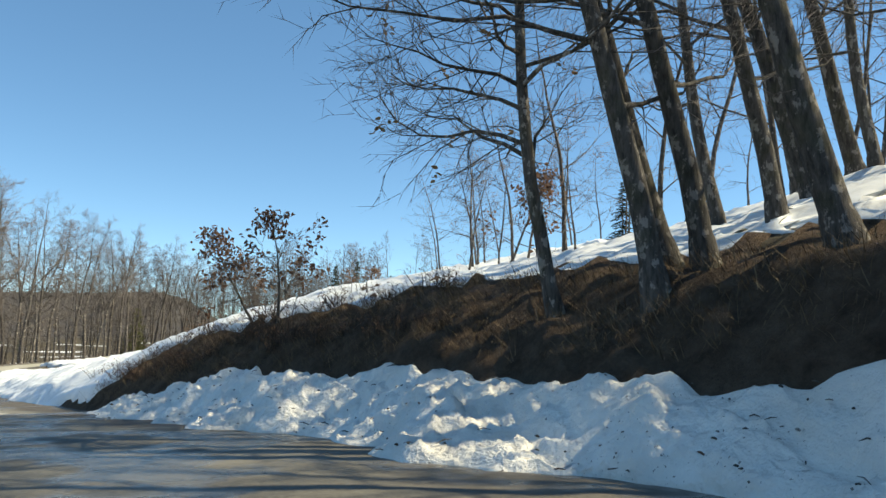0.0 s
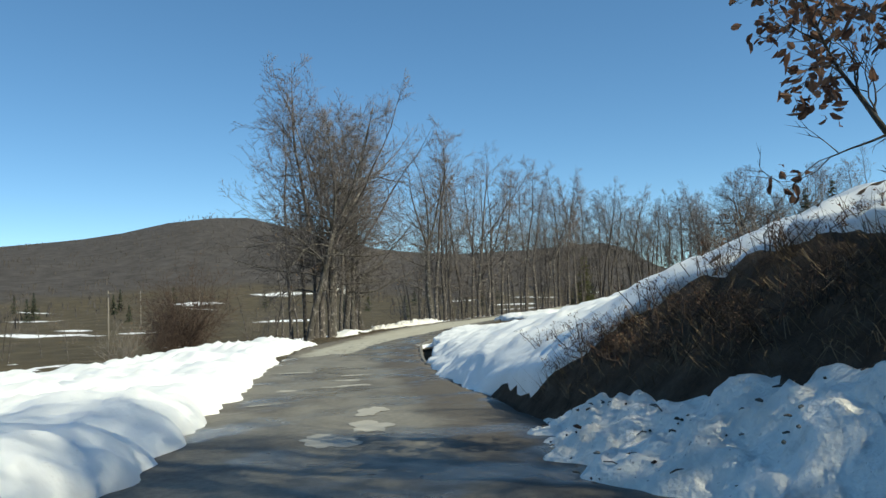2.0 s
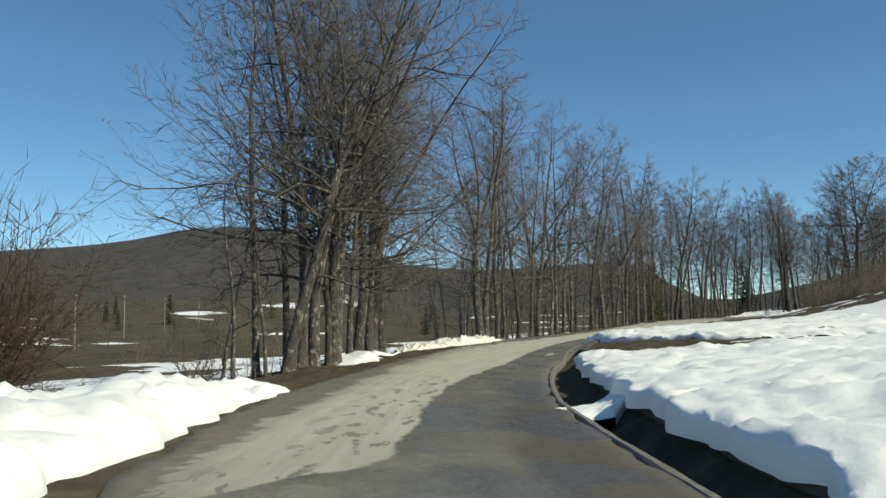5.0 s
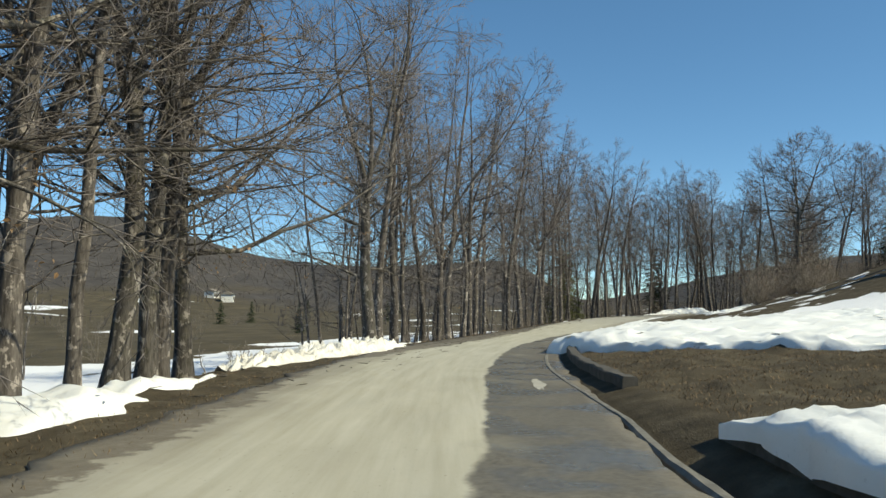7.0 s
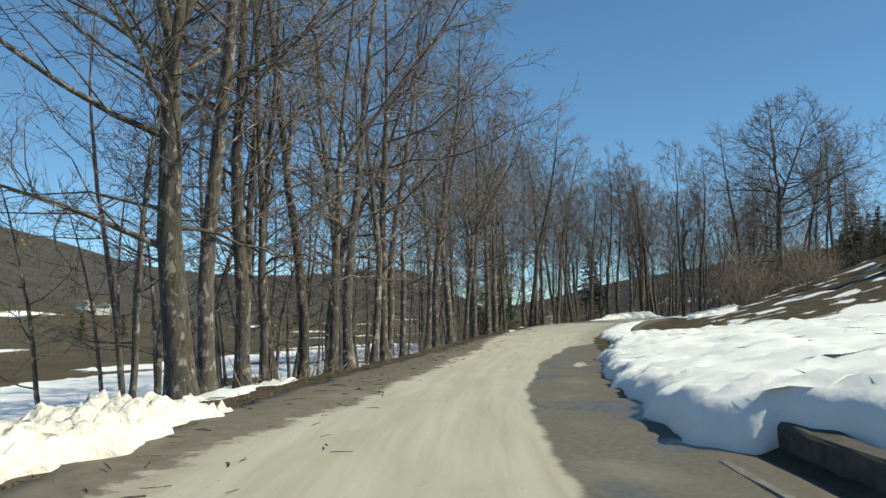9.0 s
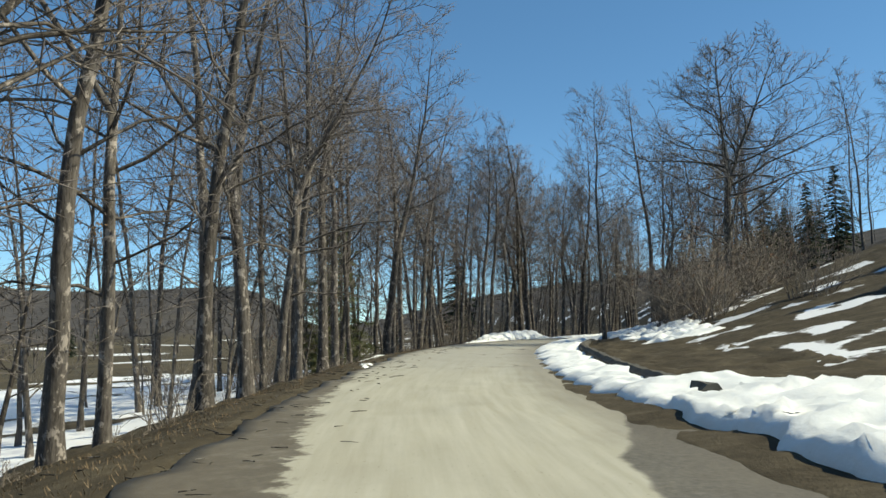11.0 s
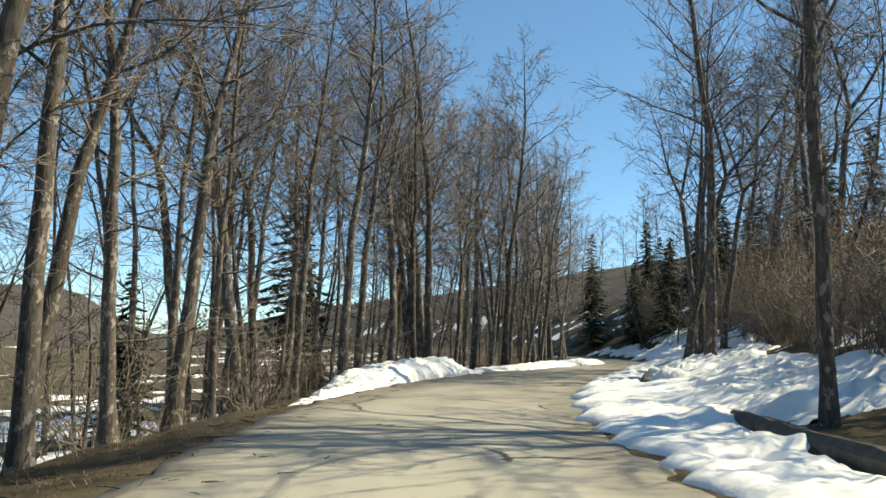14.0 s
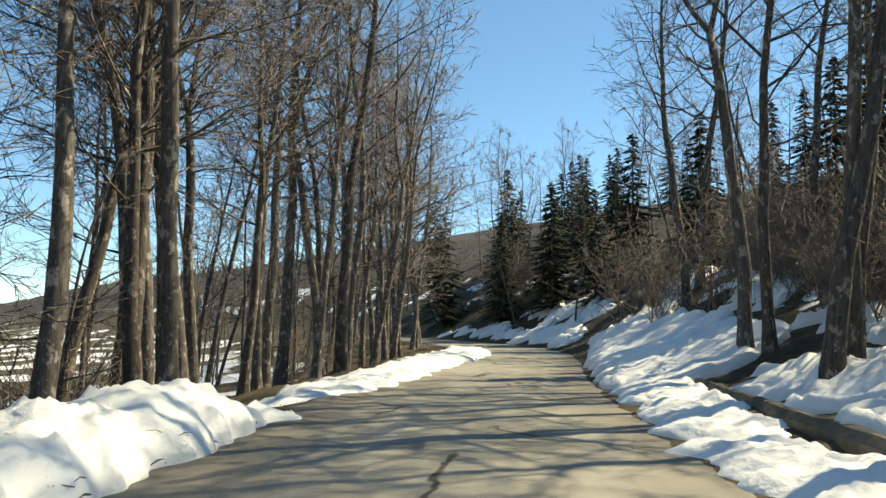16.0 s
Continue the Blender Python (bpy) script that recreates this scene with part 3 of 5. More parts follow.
left_d = np.concatenate([np.arange(-9.2, -6, 0.4), np.arange(-6, -1.7, 0.2)])
right_d = np.concatenate([np.arange(1.2, 5.6, 0.15), np.arange(5.7, 9.3, 0.35)])
strip("verge_left", S0 + 1, S_END - 1, 0.3, left_d, verge_h, GROUND, "muddy verge of soil and dead grass falling to the valley", "verge")
strip("verge_right", 37, S_END - 1, 0.3, right_d, verge_h, GROUND, "muddy verge with dead grass beside the road", "verge")
strip("bank", S0 + 1, 37, 0.3, right_d, lambda s, d: verge_h(s, d) + 0.10 * lumps(s, d, 1.1, 31) * np.clip((d - 3.2) / 0.8, 0, 1) - 0.3 * (s < 22) * np.clip((np.interp(s, [-12, 4, 6, 8, 12, 15, 17, 20, 22.3], [6.3, 6.1, 5.3, 4.5, 3.75, 3.3, 2.9, 2.3, 1.9]) - d) / 0.2, 0, 1), BANK, "steep dark earth bank with roots and dry grass", "bank")

# ---- road ----
EDGE_S = np.array([-24, 5, 7, 9.5, 13.5, 20, 40, 47, 57, 64, 74, 79, 90, 100, 112, 125, 140, 150, 160, 175, 215.0])
EDGE_R = np.array([6.0, 5.7, 4.6, 3.2, 2.3, 2.2, 2.1, 1.84, 2.05, 2.55, 2.88, 2.7, 2.9, 3.7, 3.4, 3.2, 3.1, 3.1, 3.0, 3.2, 3.2])
EDGE_L = np.array([2.3, 2.3, 2.3, 2.3, 2.2, 2.2, 2.5, 3.2, 3.2, 3.1, 3.0, 2.9, 2.7, 2.4, 2.3, 2.5, 2.9, 2.9, 2.7, 2.6, 2.6])


def build_road():
    ss = np.arange(S0 + 1, S_END - 1, 0.3)
    u = np.concatenate([[0], np.linspace(0.005, 0.995, 25), [1]])
    sg, ug = np.meshgrid(ss, u, indexing="ij")
    lo = -np.interp(ss, EDGE_S, EDGE_L) + 0.10 * lumps(ss, 0 * ss, 2.2, 41) + 0.04 * lumps(ss, 0 * ss, 0.7, 42)
    hi = np.interp(ss, EDGE_S, EDGE_R) + 0.05 * lumps(ss, 0 * ss, 2.2, 43)
    dg = lo[:, None] * (1 - ug) + hi[:, None] * ug
    h = 0.03 - 0.012 * (dg / 2.5) ** 2 + 0.012 * lumps(sg, dg, 1.9, 44, 2) * (1 - np.abs(2 * ug - 1) ** 6)
    h = np.where((ug == 0) | (ug == 1), -0.12, h)
    ob = mesh_object("road", put(sg, dg, h).reshape(-1, 3), grid_faces(len(ss), len(u)), ROAD_MAT)
    uvl = ob.data.uv_layers.new(name="road")
    flat = np.stack([sg.ravel(), dg.ravel()], -1)
    idx = np.empty(len(ob.data.loops), int)
    ob.data.loops.foreach_get("vertex_index", idx)
    uvl.data.foreach_set("uv", flat[idx].ravel())
    tagged(ob, "narrow mountain road of grey asphalt under pale dust", "road", kind="structure")


build_road()


# ---- concrete edge strip, gutter wall and kerbs ----
def bar(name, s0, s1, d_of_s, width, top, bottom, material, label, category, bev=0.03, ds=0.5, wav=0.01):
    ss = np.arange(s0, s1 + 1e-6, ds)
    prof = [(-width / 2, bottom), (-width / 2, top - bev), (-width / 2 + bev, top), (width / 2 - bev, top), (width / 2, top - bev), (width / 2, bottom)]
    verts, faces, m = [], [], len(prof)
    d0 = d_of_s(ss)
    for k, s in enumerate(ss):
        for q, (dx, hz) in enumerate(prof):
            j = wav * math.sin(s * 2.1 + q) + wav * math.sin(s * 5.3 + 2 * q)
            verts.append(put(np.array([s]), np.array([d0[k] + dx + j]), np.array([hz + (j if q in (2, 3) else 0)]))[0])
    for k in range(len(ss) - 1):
        faces += [(k * m + q, k * m + q + 1, (k + 1) * m + q + 1, (k + 1) * m + q) for q in range(m - 1)]
    faces += [tuple(range(m))[::-1], tuple((len(ss) - 1) * m + q for q in range(m))]
    ob = mesh_object(name, verts, faces, material, smooth_shade=False)
    return tagged(ob, label, category, kind="structure")


bar("edge_strip", 33, 74, lambda s: np.minimum(np.interp(s, EDGE_S, EDGE_R) + 0.06, 2.3), 0.13, 0.036, -0.3, CONCRETE, "pale worn concrete strip along the road's edge", "kerb", wav=0.003)
bar("gutter_wall", 38, 58.2, lambda s: 2.95 + 0 * s, 0.26, 0.23, -0.5, STONE, "low weathered concrete gutter wall under overhanging snow", "wall")
bar("gutter_wall", 62.8, 75.5, lambda s: 3.02 + 0 * s, 0.26, 0.27, -0.5, STONE, "low weathered concrete gutter wall beside bare turf", "wall")
bar("kerb_wall", 101, 136.0, lambda s: np.interp(s, [101, 113, 118, 126, 135], [4.35, 4.4, 4.4, 4.8, 5.15]) + 0.04 * np.sin(s * 0.5), 0.34, 0.34, -0.3, KERBSTONE, "low rounded stone kerb wall behind roadside snow", "wall", 0.1)
bar("kerb_wall", 145.5, 160.5, lambda s: np.interp(s, [145, 152, 160], [4.35, 4.4, 4.65]), 0.32, 0.36, -0.3, KERBSTONE, "low dark stone kerb wall half buried in snow", "wall", 0.1)


# ---- snow ----
def snow_patch(name, label, s0, s1, inner, outer, thick, seed, material=None, ds=0.18, m=22, rough=0.08, steep=0.22, base=None, ends=1.2, wobble=0.18, sag=0.0, heave=0.14, wobble_out=None, clod=0.0, jog=0.0, skirt=0.35, ragged=0.0):
    """A bed of snow between two edges. inner, outer and thick are lists of (s, value); thick is over the ground."""
    ss = np.arange(s0, s1 + ds / 2, ds)
    f = lambda rows: np.interp(ss, [r[0] for r in rows], [r[1] for r in rows])
    a = f(inner) + wobble * lumps(ss, 0 * ss, 1.9, seed, 2) + wobble * 0.3 * lumps(ss, 0 * ss, 0.7, seed + 1, 1)
    b = f(outer) + (wobble if wobble_out is None else wobble_out) * lumps(ss, 0 * ss + 9, 2.3, seed + 2)
    t = f(thick) * np.clip(np.minimum(ss - s0, s1 - ss) / ends, 0, 1) ** 0.55
    u = (1 - np.cos(np.linspace(0, math.pi, m))) / 2
    sg, ug = np.meshgrid(ss, u, indexing="ij")
    dg = a[:, None] * (1 - ug) + b[:, None] * ug
    w = np.abs(b - a)[:, None]
    sg = sg + jog * lumps(sg, dg, 1.3, seed + 8, 2)
    rim = np.minimum(ug, 1 - ug) * w
    body = np.clip(rim / steep, 0, 1)
    body = np.sqrt(np.clip(1 - (1 - body) ** 2, 0, 1))
    g = ground_over(sg, dg).reshape(sg.shape) if base is None else base(sg, dg)
    h = g + t[:, None] * body * (1 + heave * lumps(sg, dg, 3.1, seed + 3)) + rough * body * (0.6 * lumps(sg, dg, 0.9, seed + 4, 3) + 0.35 * lumps(sg * 0.8, dg, 0.5, seed + 5, 3)) - 0.05 * (1 - body) - 0.03
    if clod:
        h = h + body * clod * (np.clip(lumps(sg, dg, 0.42, seed + 6, 2), -0.4, 1.2) + 0.5 * lumps(sg, dg, 0.2, seed + 7, 2))
    if sag:
        dg = dg + sag * np.sin(np.clip(rim / 0.35, 0, 1) * math.pi) * np.where(ug < 0.5, np.sign(a - b)[:, None], 0)
    if ragged:
        h = h + 0.9 * ragged * body * np.exp(-(rim / 0.55) ** 2) * np.where(ug < 0.5, lumps(sg, dg, 0.55, seed + 11, 3), 0)
    h = np.maximum(h, g - 0.1)
    h[:, 0] -= skirt
    if ragged:
        torn = ragged * (0.7 * lumps(ss, 0 * ss, 1.2, seed + 9, 1) + 0.5 * lumps(ss, 0 * ss + 3, 2.6, seed + 10, 1))
        h[:, :4] += torn[:, None] * np.array([1.0, 0.8, 0.5, 0.25])
    h[:, -1] -= skirt
    ob = mesh_object(name, put(sg, dg, h).reshape(-1, 3), grid_faces(len(ss), m), material or SNOW)
    return tagged(ob, label, "snow", kind="stuff")


# right-hand ploughed bank under the trees, and the snow over it
front_bank = snow_patch("snow_bank", "ploughed dirty snow bank at the foot of the earth bank", -12, 21.9, [(-12, 4.7), (3, 4.7), (5, 4.6), (5.8, 4.3), (6.8, 3.9), (7.2, 3.0), (8, 2.45), (9.5, 2.8), (11.8, 2.6), (13.5, 1.9), (21.9, 1.62)],
           [(-12, 6.2), (4, 6.0), (6, 5.4), (8, 4.75), (9.4, 4.4), (12, 3.95), (15, 3.5), (17, 3.1), (20, 2.5), (21.9, 2.15)], [(-12, 0.35), (5, 0.28), (8, 0.24), (14, 0.24), (20, 0.18), (22.3, 0.1)], 3, DIRTY_SNOW, rough=0.05, steep=0.7, m=64, heave=0.45, wobble=0.2, ds=0.09, wobble_out=0.07, clod=0.05)
snow_patch("snow_slope", "sunlit snow lying on the slope above the bank", 8, 57.5, [(8, 8.5), (14, 6.3), (15.2, 5.2), (16, 4.6), (17.1, 4.35), (18.5, 4.15), (19.6, 4.0), (20.2, 3.6), (20.8, 3.2), (21.4, 2.8), (21.8, 2.46), (22.4, 2.36), (23.2, 2.36), (23.9, 2.38), (24.5, 2.46), (25.0, 2.2), (25.4, 1.82), (25.8, 1.72), (26.3, 1.98), (28, 1.92), (30, 1.98), (32, 2.15), (36, 2.35), (39, 2.72), (48, 2.72), (57.5, 2.74)],
           [(8, 17), (30, 19), (50, 17), (57.5, 8)], [(8, 0.14), (22, 0.14), (24.5, 0.16), (26.5, 0.34), (36, 0.36), (40, 0.26), (57.5, 0.24)], 13, rough=0.03, steep=0.85, m=110, wobble=0.1, sag=0.1, clod=0.022, jog=0.1, skirt=0.1, ragged=0.06,
           base=lambda s, d: np.maximum(ground_over(s, d).reshape(s.shape), 0.33 * np.clip((s - 37) / 2, -9, 1)))
snow_patch("snow_slope", "melting snow between the oaks above the bank", -10, 10, [(-10, 9.5), (4, 9.2), (10, 9.0)], [(-10, 18), (10, 18)], [(-10, 0.15), (10, 0.16)], 17, rough=0.05, steep=0.4, m=40, wobble=0.6, jog=0.3)
snow_patch("snow_tongue", "tongue of snow slid over the gutter", 45.0, 46.6, [(45, 1.85), (45.8, 1.58), (46.6, 2.05)], [(45, 2.5), (46, 2.85), (46.6, 2.85)], [(45, 0.09), (47, 0.1)], 23, steep=0.3, m=22, ds=0.07, ends=0.4, wobble=0.05, skirt=0.25, clod=0.02, rough=0.03,
           base=lambda s, d: -0.03 + 0.26 * np.clip((d - 2.3) / 0.5, 0, 1))
snow_patch("snow_bank", "clean snow bank beside the bare turf", 66.5, 101, [(66.5, 9), (71, 5.2), (73.5, 3.2), (75, 2.35), (88, 2.45), (97, 3.25), (101, 3.2)],
           [(66.5, 17), (80, 20), (101, 16)], [(66.5, 0.2), (72, 0.3), (74, 0.48), (77, 0.42), (81, 0.3), (92, 0.26), (101, 0.2)], 33, rough=0.045, steep=0.35, m=72, wobble=0.12, heave=0.1, clod=0.025, jog=0.15)
snow_patch("roadside_snow", "strip of clean snow between road and kerb wall", 100, 146, [(100, 3.3), (106, 3.0), (112, 2.75), (126, 2.75), (132, 2.85), (146, 2.4)],
           [(100, 7.0), (104, 4.25), (118, 4.25), (126, 4.65), (136, 5.0), (138, 7), (144, 7), (146, 5.0)], [(100, 0.2), (112, 0.14), (134, 0.15), (138, 0.22), (146, 0.22)], 43, rough=0.035, steep=0.5, m=28)
snow_patch("roadside_snow", "lumpy snow bank in front of the stone kerb", 145, 178, [(145, 2.45), (150, 2.6), (160, 2.9), (170, 2.9), (178, 3.4)],
           [(145, 4.25), (152, 4.25), (159.5, 4.45), (162, 7.4), (172, 6.4), (178, 4.6)], [(145, 0.13), (152, 0.14), (158, 0.18), (162, 0.34), (178, 0.45)], 53, GREY_SHADED_SNOW, rough=0.055, steep=0.6, m=34, clod=0.02)
for s0, s1, a, b, t, sd in ((120, 133, 7.0, 9.6, 0.14, 63), (134.5, 146, 5.5, 8.6, 0.22, 64), (145.6, 158.5, 4.75, 7.8, 0.24, 65), (158, 164, 7.5, 8.8, 0.25, 66), (166, 175, 7.6, 9.0, 0.25, 67), (141, 149, 11.0, 12.5, 0.2, 68),
                            (173, 181, 3.6, 6.4, 0.35, 70), (183.5, 193, 3.2, 4.9, 0.4, 74), (186, 197, 5.8, 7.8, 0.3, 75), (192, 204, 3.4, 4.4, 0.35, 76), (178, 186, 7.6, 9.4, 0.3, 77)):
    snow_patch("snow_patch", "broken snow lying on the wooded bank", s0, s1, [(s0, a), (s1, a + 0.3)], [(s0, b - 0.6), ((s0 + s1) / 2, b + 0.4), (s1, b - 0.8)], [(s0, t), (s1, t)], sd, m=26, rough=0.15, steep=0.5, wobble=0.6)
# left-hand side
snow_patch("snow_berm", "thick clean ploughed snow berm", 12, 37.8, [(12, -1.75), (20, -1.8), (27, -2.0), (37.8, -2.35)], [(12, -15), (26, -15), (31, -11), (34.5, -7), (37.8, -3.4)], [(12, 0.4), (28, 0.45), (35.5, 0.46), (37.8, 0.3)], 73, rough=0.045, steep=0.8, m=64, heave=0.24, clod=0.016, ds=0.12, wobble=0.12)
snow_patch("snow_berm", "low clean snow mound beside the road", 38.5, 49.4, [(38.5, -2.9), (44, -3.1), (49.4, -3.15)], [(38.5, -9), (45, -8.5), (49.4, -3.6)], [(38.5, 0.46), (45, 0.5), (48, 0.34), (49.4, 0.16)], 83, clod=0.02, ds=0.12, rough=0.08, steep=0.8, m=34, heave=0.25)
for s0, s1, a, b, t, sd in ((58.6, 62.0, -4.2, -5.4, 0.32, 91), (62.4, 66.2, -4.6, -5.6, 0.25, 92), (68, 79, -7.6, -9.6, 0.14, 93), (79.5, 86, -4.2, -6.0, 0.12, 94), (120, 122.6, -3.6, -4.3, 0.12, 95), (111.8, 114.7, -2.5, -2.95, 0.09, 96)):
    snow_patch("snow_patch", "small melting snow patch among the trees", s0, s1, [(s0, a), (s1, a)], [(s0, b), (s1, b)], [(s0, t), (s1, t)], sd, m=14, rough=0.06, steep=0.4)
heap = snow_patch("snow_berm", "ploughed snow heap at the road's left edge", 138, 154.9, [(138, -3.3), (140.5, -2.95), (145, -2.8), (149.7, -2.7), (154.9, -2.4)], [(138, -3.3), (141, -3.75), (143, -4.2), (145.5, -5.2), (152, -5.2), (154.9, -3.6)], [(138, 0.1), (141, 0.16), (144, 0.4), (148.5, 0.72), (152.5, 0.68), (154.9, 0.3)], 103, GREY_SHADED_SNOW, rough=0.07, steep=0.9, m=40, clod=0.03, ds=0.1)
snow_patch("snow_berm", "low strip of ploughed snow at the road's edge", 155.8, 179, [(155.8, -3.5), (157, -2.7), (159.2, -1.8), (166, -1.4), (173.5, -1.0), (179, -0.95)], [(155.8, -4.0), (158, -3.9), (162, -3.4), (179, -2.8)], [(155.8, 0.14), (160, 0.2), (167, 0.3), (179, 0.34)], 104, GREY_SHADED_SNOW, rough=0.06, steep=0.6, m=24, clod=0.015)
snow_patch("snow_bank", "cloddy snow thrown up along the road's left edge", 69.3, 77.6, [(69.3, -4.8), (71.5, -3.7), (73.4, -3.15), (75, -2.8), (77.6, -2.75)], [(69.3, -6.2), (73, -6.0), (77.6, -3.7)], [(69.3, 0.22), (74, 0.34), (77.6, 0.2)], 113, DIRTY_SNOW, rough=0.06, steep=0.5, m=44, ds=0.08, clod=0.1, heave=0.3)

# ---- trees ----
def part(name, verts, faces, material, parent, label="", smooth_shade=True):
    return mesh_object(name, verts, faces, material, parent, smooth_shade, label)


class Wood:
    """Collects tapering tubes into one mesh."""

    def __init__(self):
        self.v, self.f = [], []

    def tube(self, pts, radii, k):
        base, n = len(self.v), len(pts)
        for i in range(n):
            a, b = pts[max(i - 1, 0)], pts[min(i + 1, n - 1)]
            t = (b - a).normalized()
            side = t.cross(Vector((0.31, 0.17, 0.93)))
            if side.length < 0.05:
                side = t.cross(Vector((1, 0, 0)))
            side.normalize()
            up = side.cross(t)
            for q in range(k):
                w = 6.28318 * q / k
                self.v.append(pts[i] + (side * math.cos(w) + up * math.sin(w)) * radii[i])
        for i in range(n - 1):
            for q in range(k):
                r = (q + 1) % k
                self.f.append((base + i * k + q, base + i * k + r, base + (i + 1) * k + r, base + (i + 1) * k + q))
        if k > 3:
            self.f.append(tuple(base + (n - 1) * k + q for q in range(k)))


    def spike(self, a, b, r):
        t = (b - a).normalized()
        side = t.orthogonal().normalized() * r
        up = t.cross(side)
        i = len(self.v)
        self.v += [a + side, a - side * 0.5 + up * 0.87, a - side * 0.5 - up * 0.87, b]
        self.f += [(i, i + 1, i + 3), (i + 1, i + 2, i + 3), (i + 2, i, i + 3)]


def wander(rng, start, way, length, n, crook, lift):
    pts, p, w = [start.copy()], start.copy(), way.normalized()
    for _ in range(n):
        w = (w + Vector((rng.gauss(0, crook), rng.gauss(0, crook), rng.gauss(0, crook) + lift))).normalized()
        p = p + w * (length / n)
        pts.append(p.copy())
    return pts


def tilt_from(rng, axis, angle, turn):
    side = axis.orthogonal().normalized()
    side.rotate(Matrix.Rotation(turn, 3, axis))
    return (axis * math.cos(angle) + side * math.sin(angle)).normalized()


def leaf_cluster(rng, v, f, p, n, spread, size):
    for _ in range(n):
        c = p + Vector((rng.gauss(0, spread), rng.gauss(0, spread), rng.gauss(-0.3 * spread, spread)))
        a = Vector((rng.gauss(0, 1), rng.gauss(0, 1), rng.gauss(-0.6, 0.6))).normalized() * size * rng.uniform(0.7, 1.4)
        b = a.orthogonal().normalized()
        b.rotate(Matrix.Rotation(rng.uniform(0, 6.28), 3, a.normalized()))
        b *= size * 0.3
        fold = a.cross(b).normalized() * size * 0.16
        i = len(v)
        v += [c, c + a * 0.35 + b + fold, c + a, c + a * 0.35 - b + fold, c + a * 0.75 + b * 0.7 + fold, c + a * 0.75 - b * 0.7 + fold]
        f += [(i, i + 1, i + 4, i + 2), (i, i + 2, i + 5, i + 3)]


def spray(rng, limb, fine, start, way, length, radius, subs, twigs, twiglets, crook, lift, twig_r, sides=3, scale=1.0, light=False):
    """A limb with side branches that fan out to both sides and end in fine twigs. Returns the tips."""
    n = 4 if light else 6
    path = wander(rng, start, way, length, n, crook, lift)
    limb.tube(path, [radius * (1 - 0.86 * (q / n) ** 0.9) for q in range(n + 1)], sides)
    tips = []
    flip = rng.choice((-1, 1))
    for b in range(subs + 1):
        last = b == subs
        g = 0.97 if last else 0.16 + 0.78 * (b + rng.random()) / subs
        j = min(int(g * n), n - 1)
        q = path[j].lerp(path[j + 1], g * n - j)
        ax = (path[j + 1] - path[j]).normalized()
        flat = ax.cross(Vector((0, 0, 1)))
        flat = flat.normalized() if flat.length > 0.2 else ax.orthogonal().normalized()
        flip = -flip
        side = (flat * flip).normalized()
        side.rotate(Matrix.Rotation(rng.gauss(0, 0.75), 3, ax))
        tilt = radians(rng.uniform(4, 14) if last else rng.uniform(26, 54))
        sd = ax * math.cos(tilt) + side * math.sin(tilt)
        sl = min(length * rng.uniform(0.36, 0.62) * (1.05 - 0.62 * g), 2.6 * scale) + 0.25 * scale
        sp = wander(rng, q, sd, sl, 3, crook * 1.5, lift + 0.01)
        sr = max(twig_r * 1.15, radius * 0.42 * (1 - 0.6 * g))
        if light:
            limb.spike(sp[0], sp[2], sr)
        else:
            limb.tube(sp[:3], [sr, sr * 0.75, sr * 0.5], 3)
        limb.spike(sp[2], sp[3], sr * 0.55)
        turn = rng.choice((-1, 1))
        for t in range(twigs):
            e = 0.2 + 0.8 * (t + rng.random()) / twigs
            jj = min(int(e * 3), 2)
            z = sp[jj].lerp(sp[jj + 1], e * 3 - jj)
            tx = (sp[jj + 1] - sp[jj]).normalized()
            turn = -turn
            tf = tx.cross(Vector((0, 0, 1)))
            tf = (tf.normalized() if tf.length > 0.2 else tx.orthogonal().normalized()) * turn
            tf.rotate(Matrix.Rotation(rng.gauss(0, 0.9), 3, tx))
            ta = radians(rng.uniform(20, 48))
            tw = (tx * math.cos(ta) + tf * math.sin(ta) + Vector((0, 0, 0.06))).normalized()
            tl = (0.28 + 0.5 * sl * rng.uniform(0.5, 1.1) * (1.15 - 0.5 * e)) * scale
            end = z + tw * tl
            fine.spike(z, end, twig_r)
            tips.append(end)
            for _ in range(twiglets):
                o = z.lerp(end, rng.uniform(0.25, 0.8))
                away = tilt_from(rng, tw, radians(rng.uniform(22, 45)), rng.uniform(0, 6.28)) + Vector((0, 0, 0.06))
                fine.spike(o, o + away.normalized() * tl * rng.uniform(0.35, 0.65), twig_r * 0.8)
    return tips


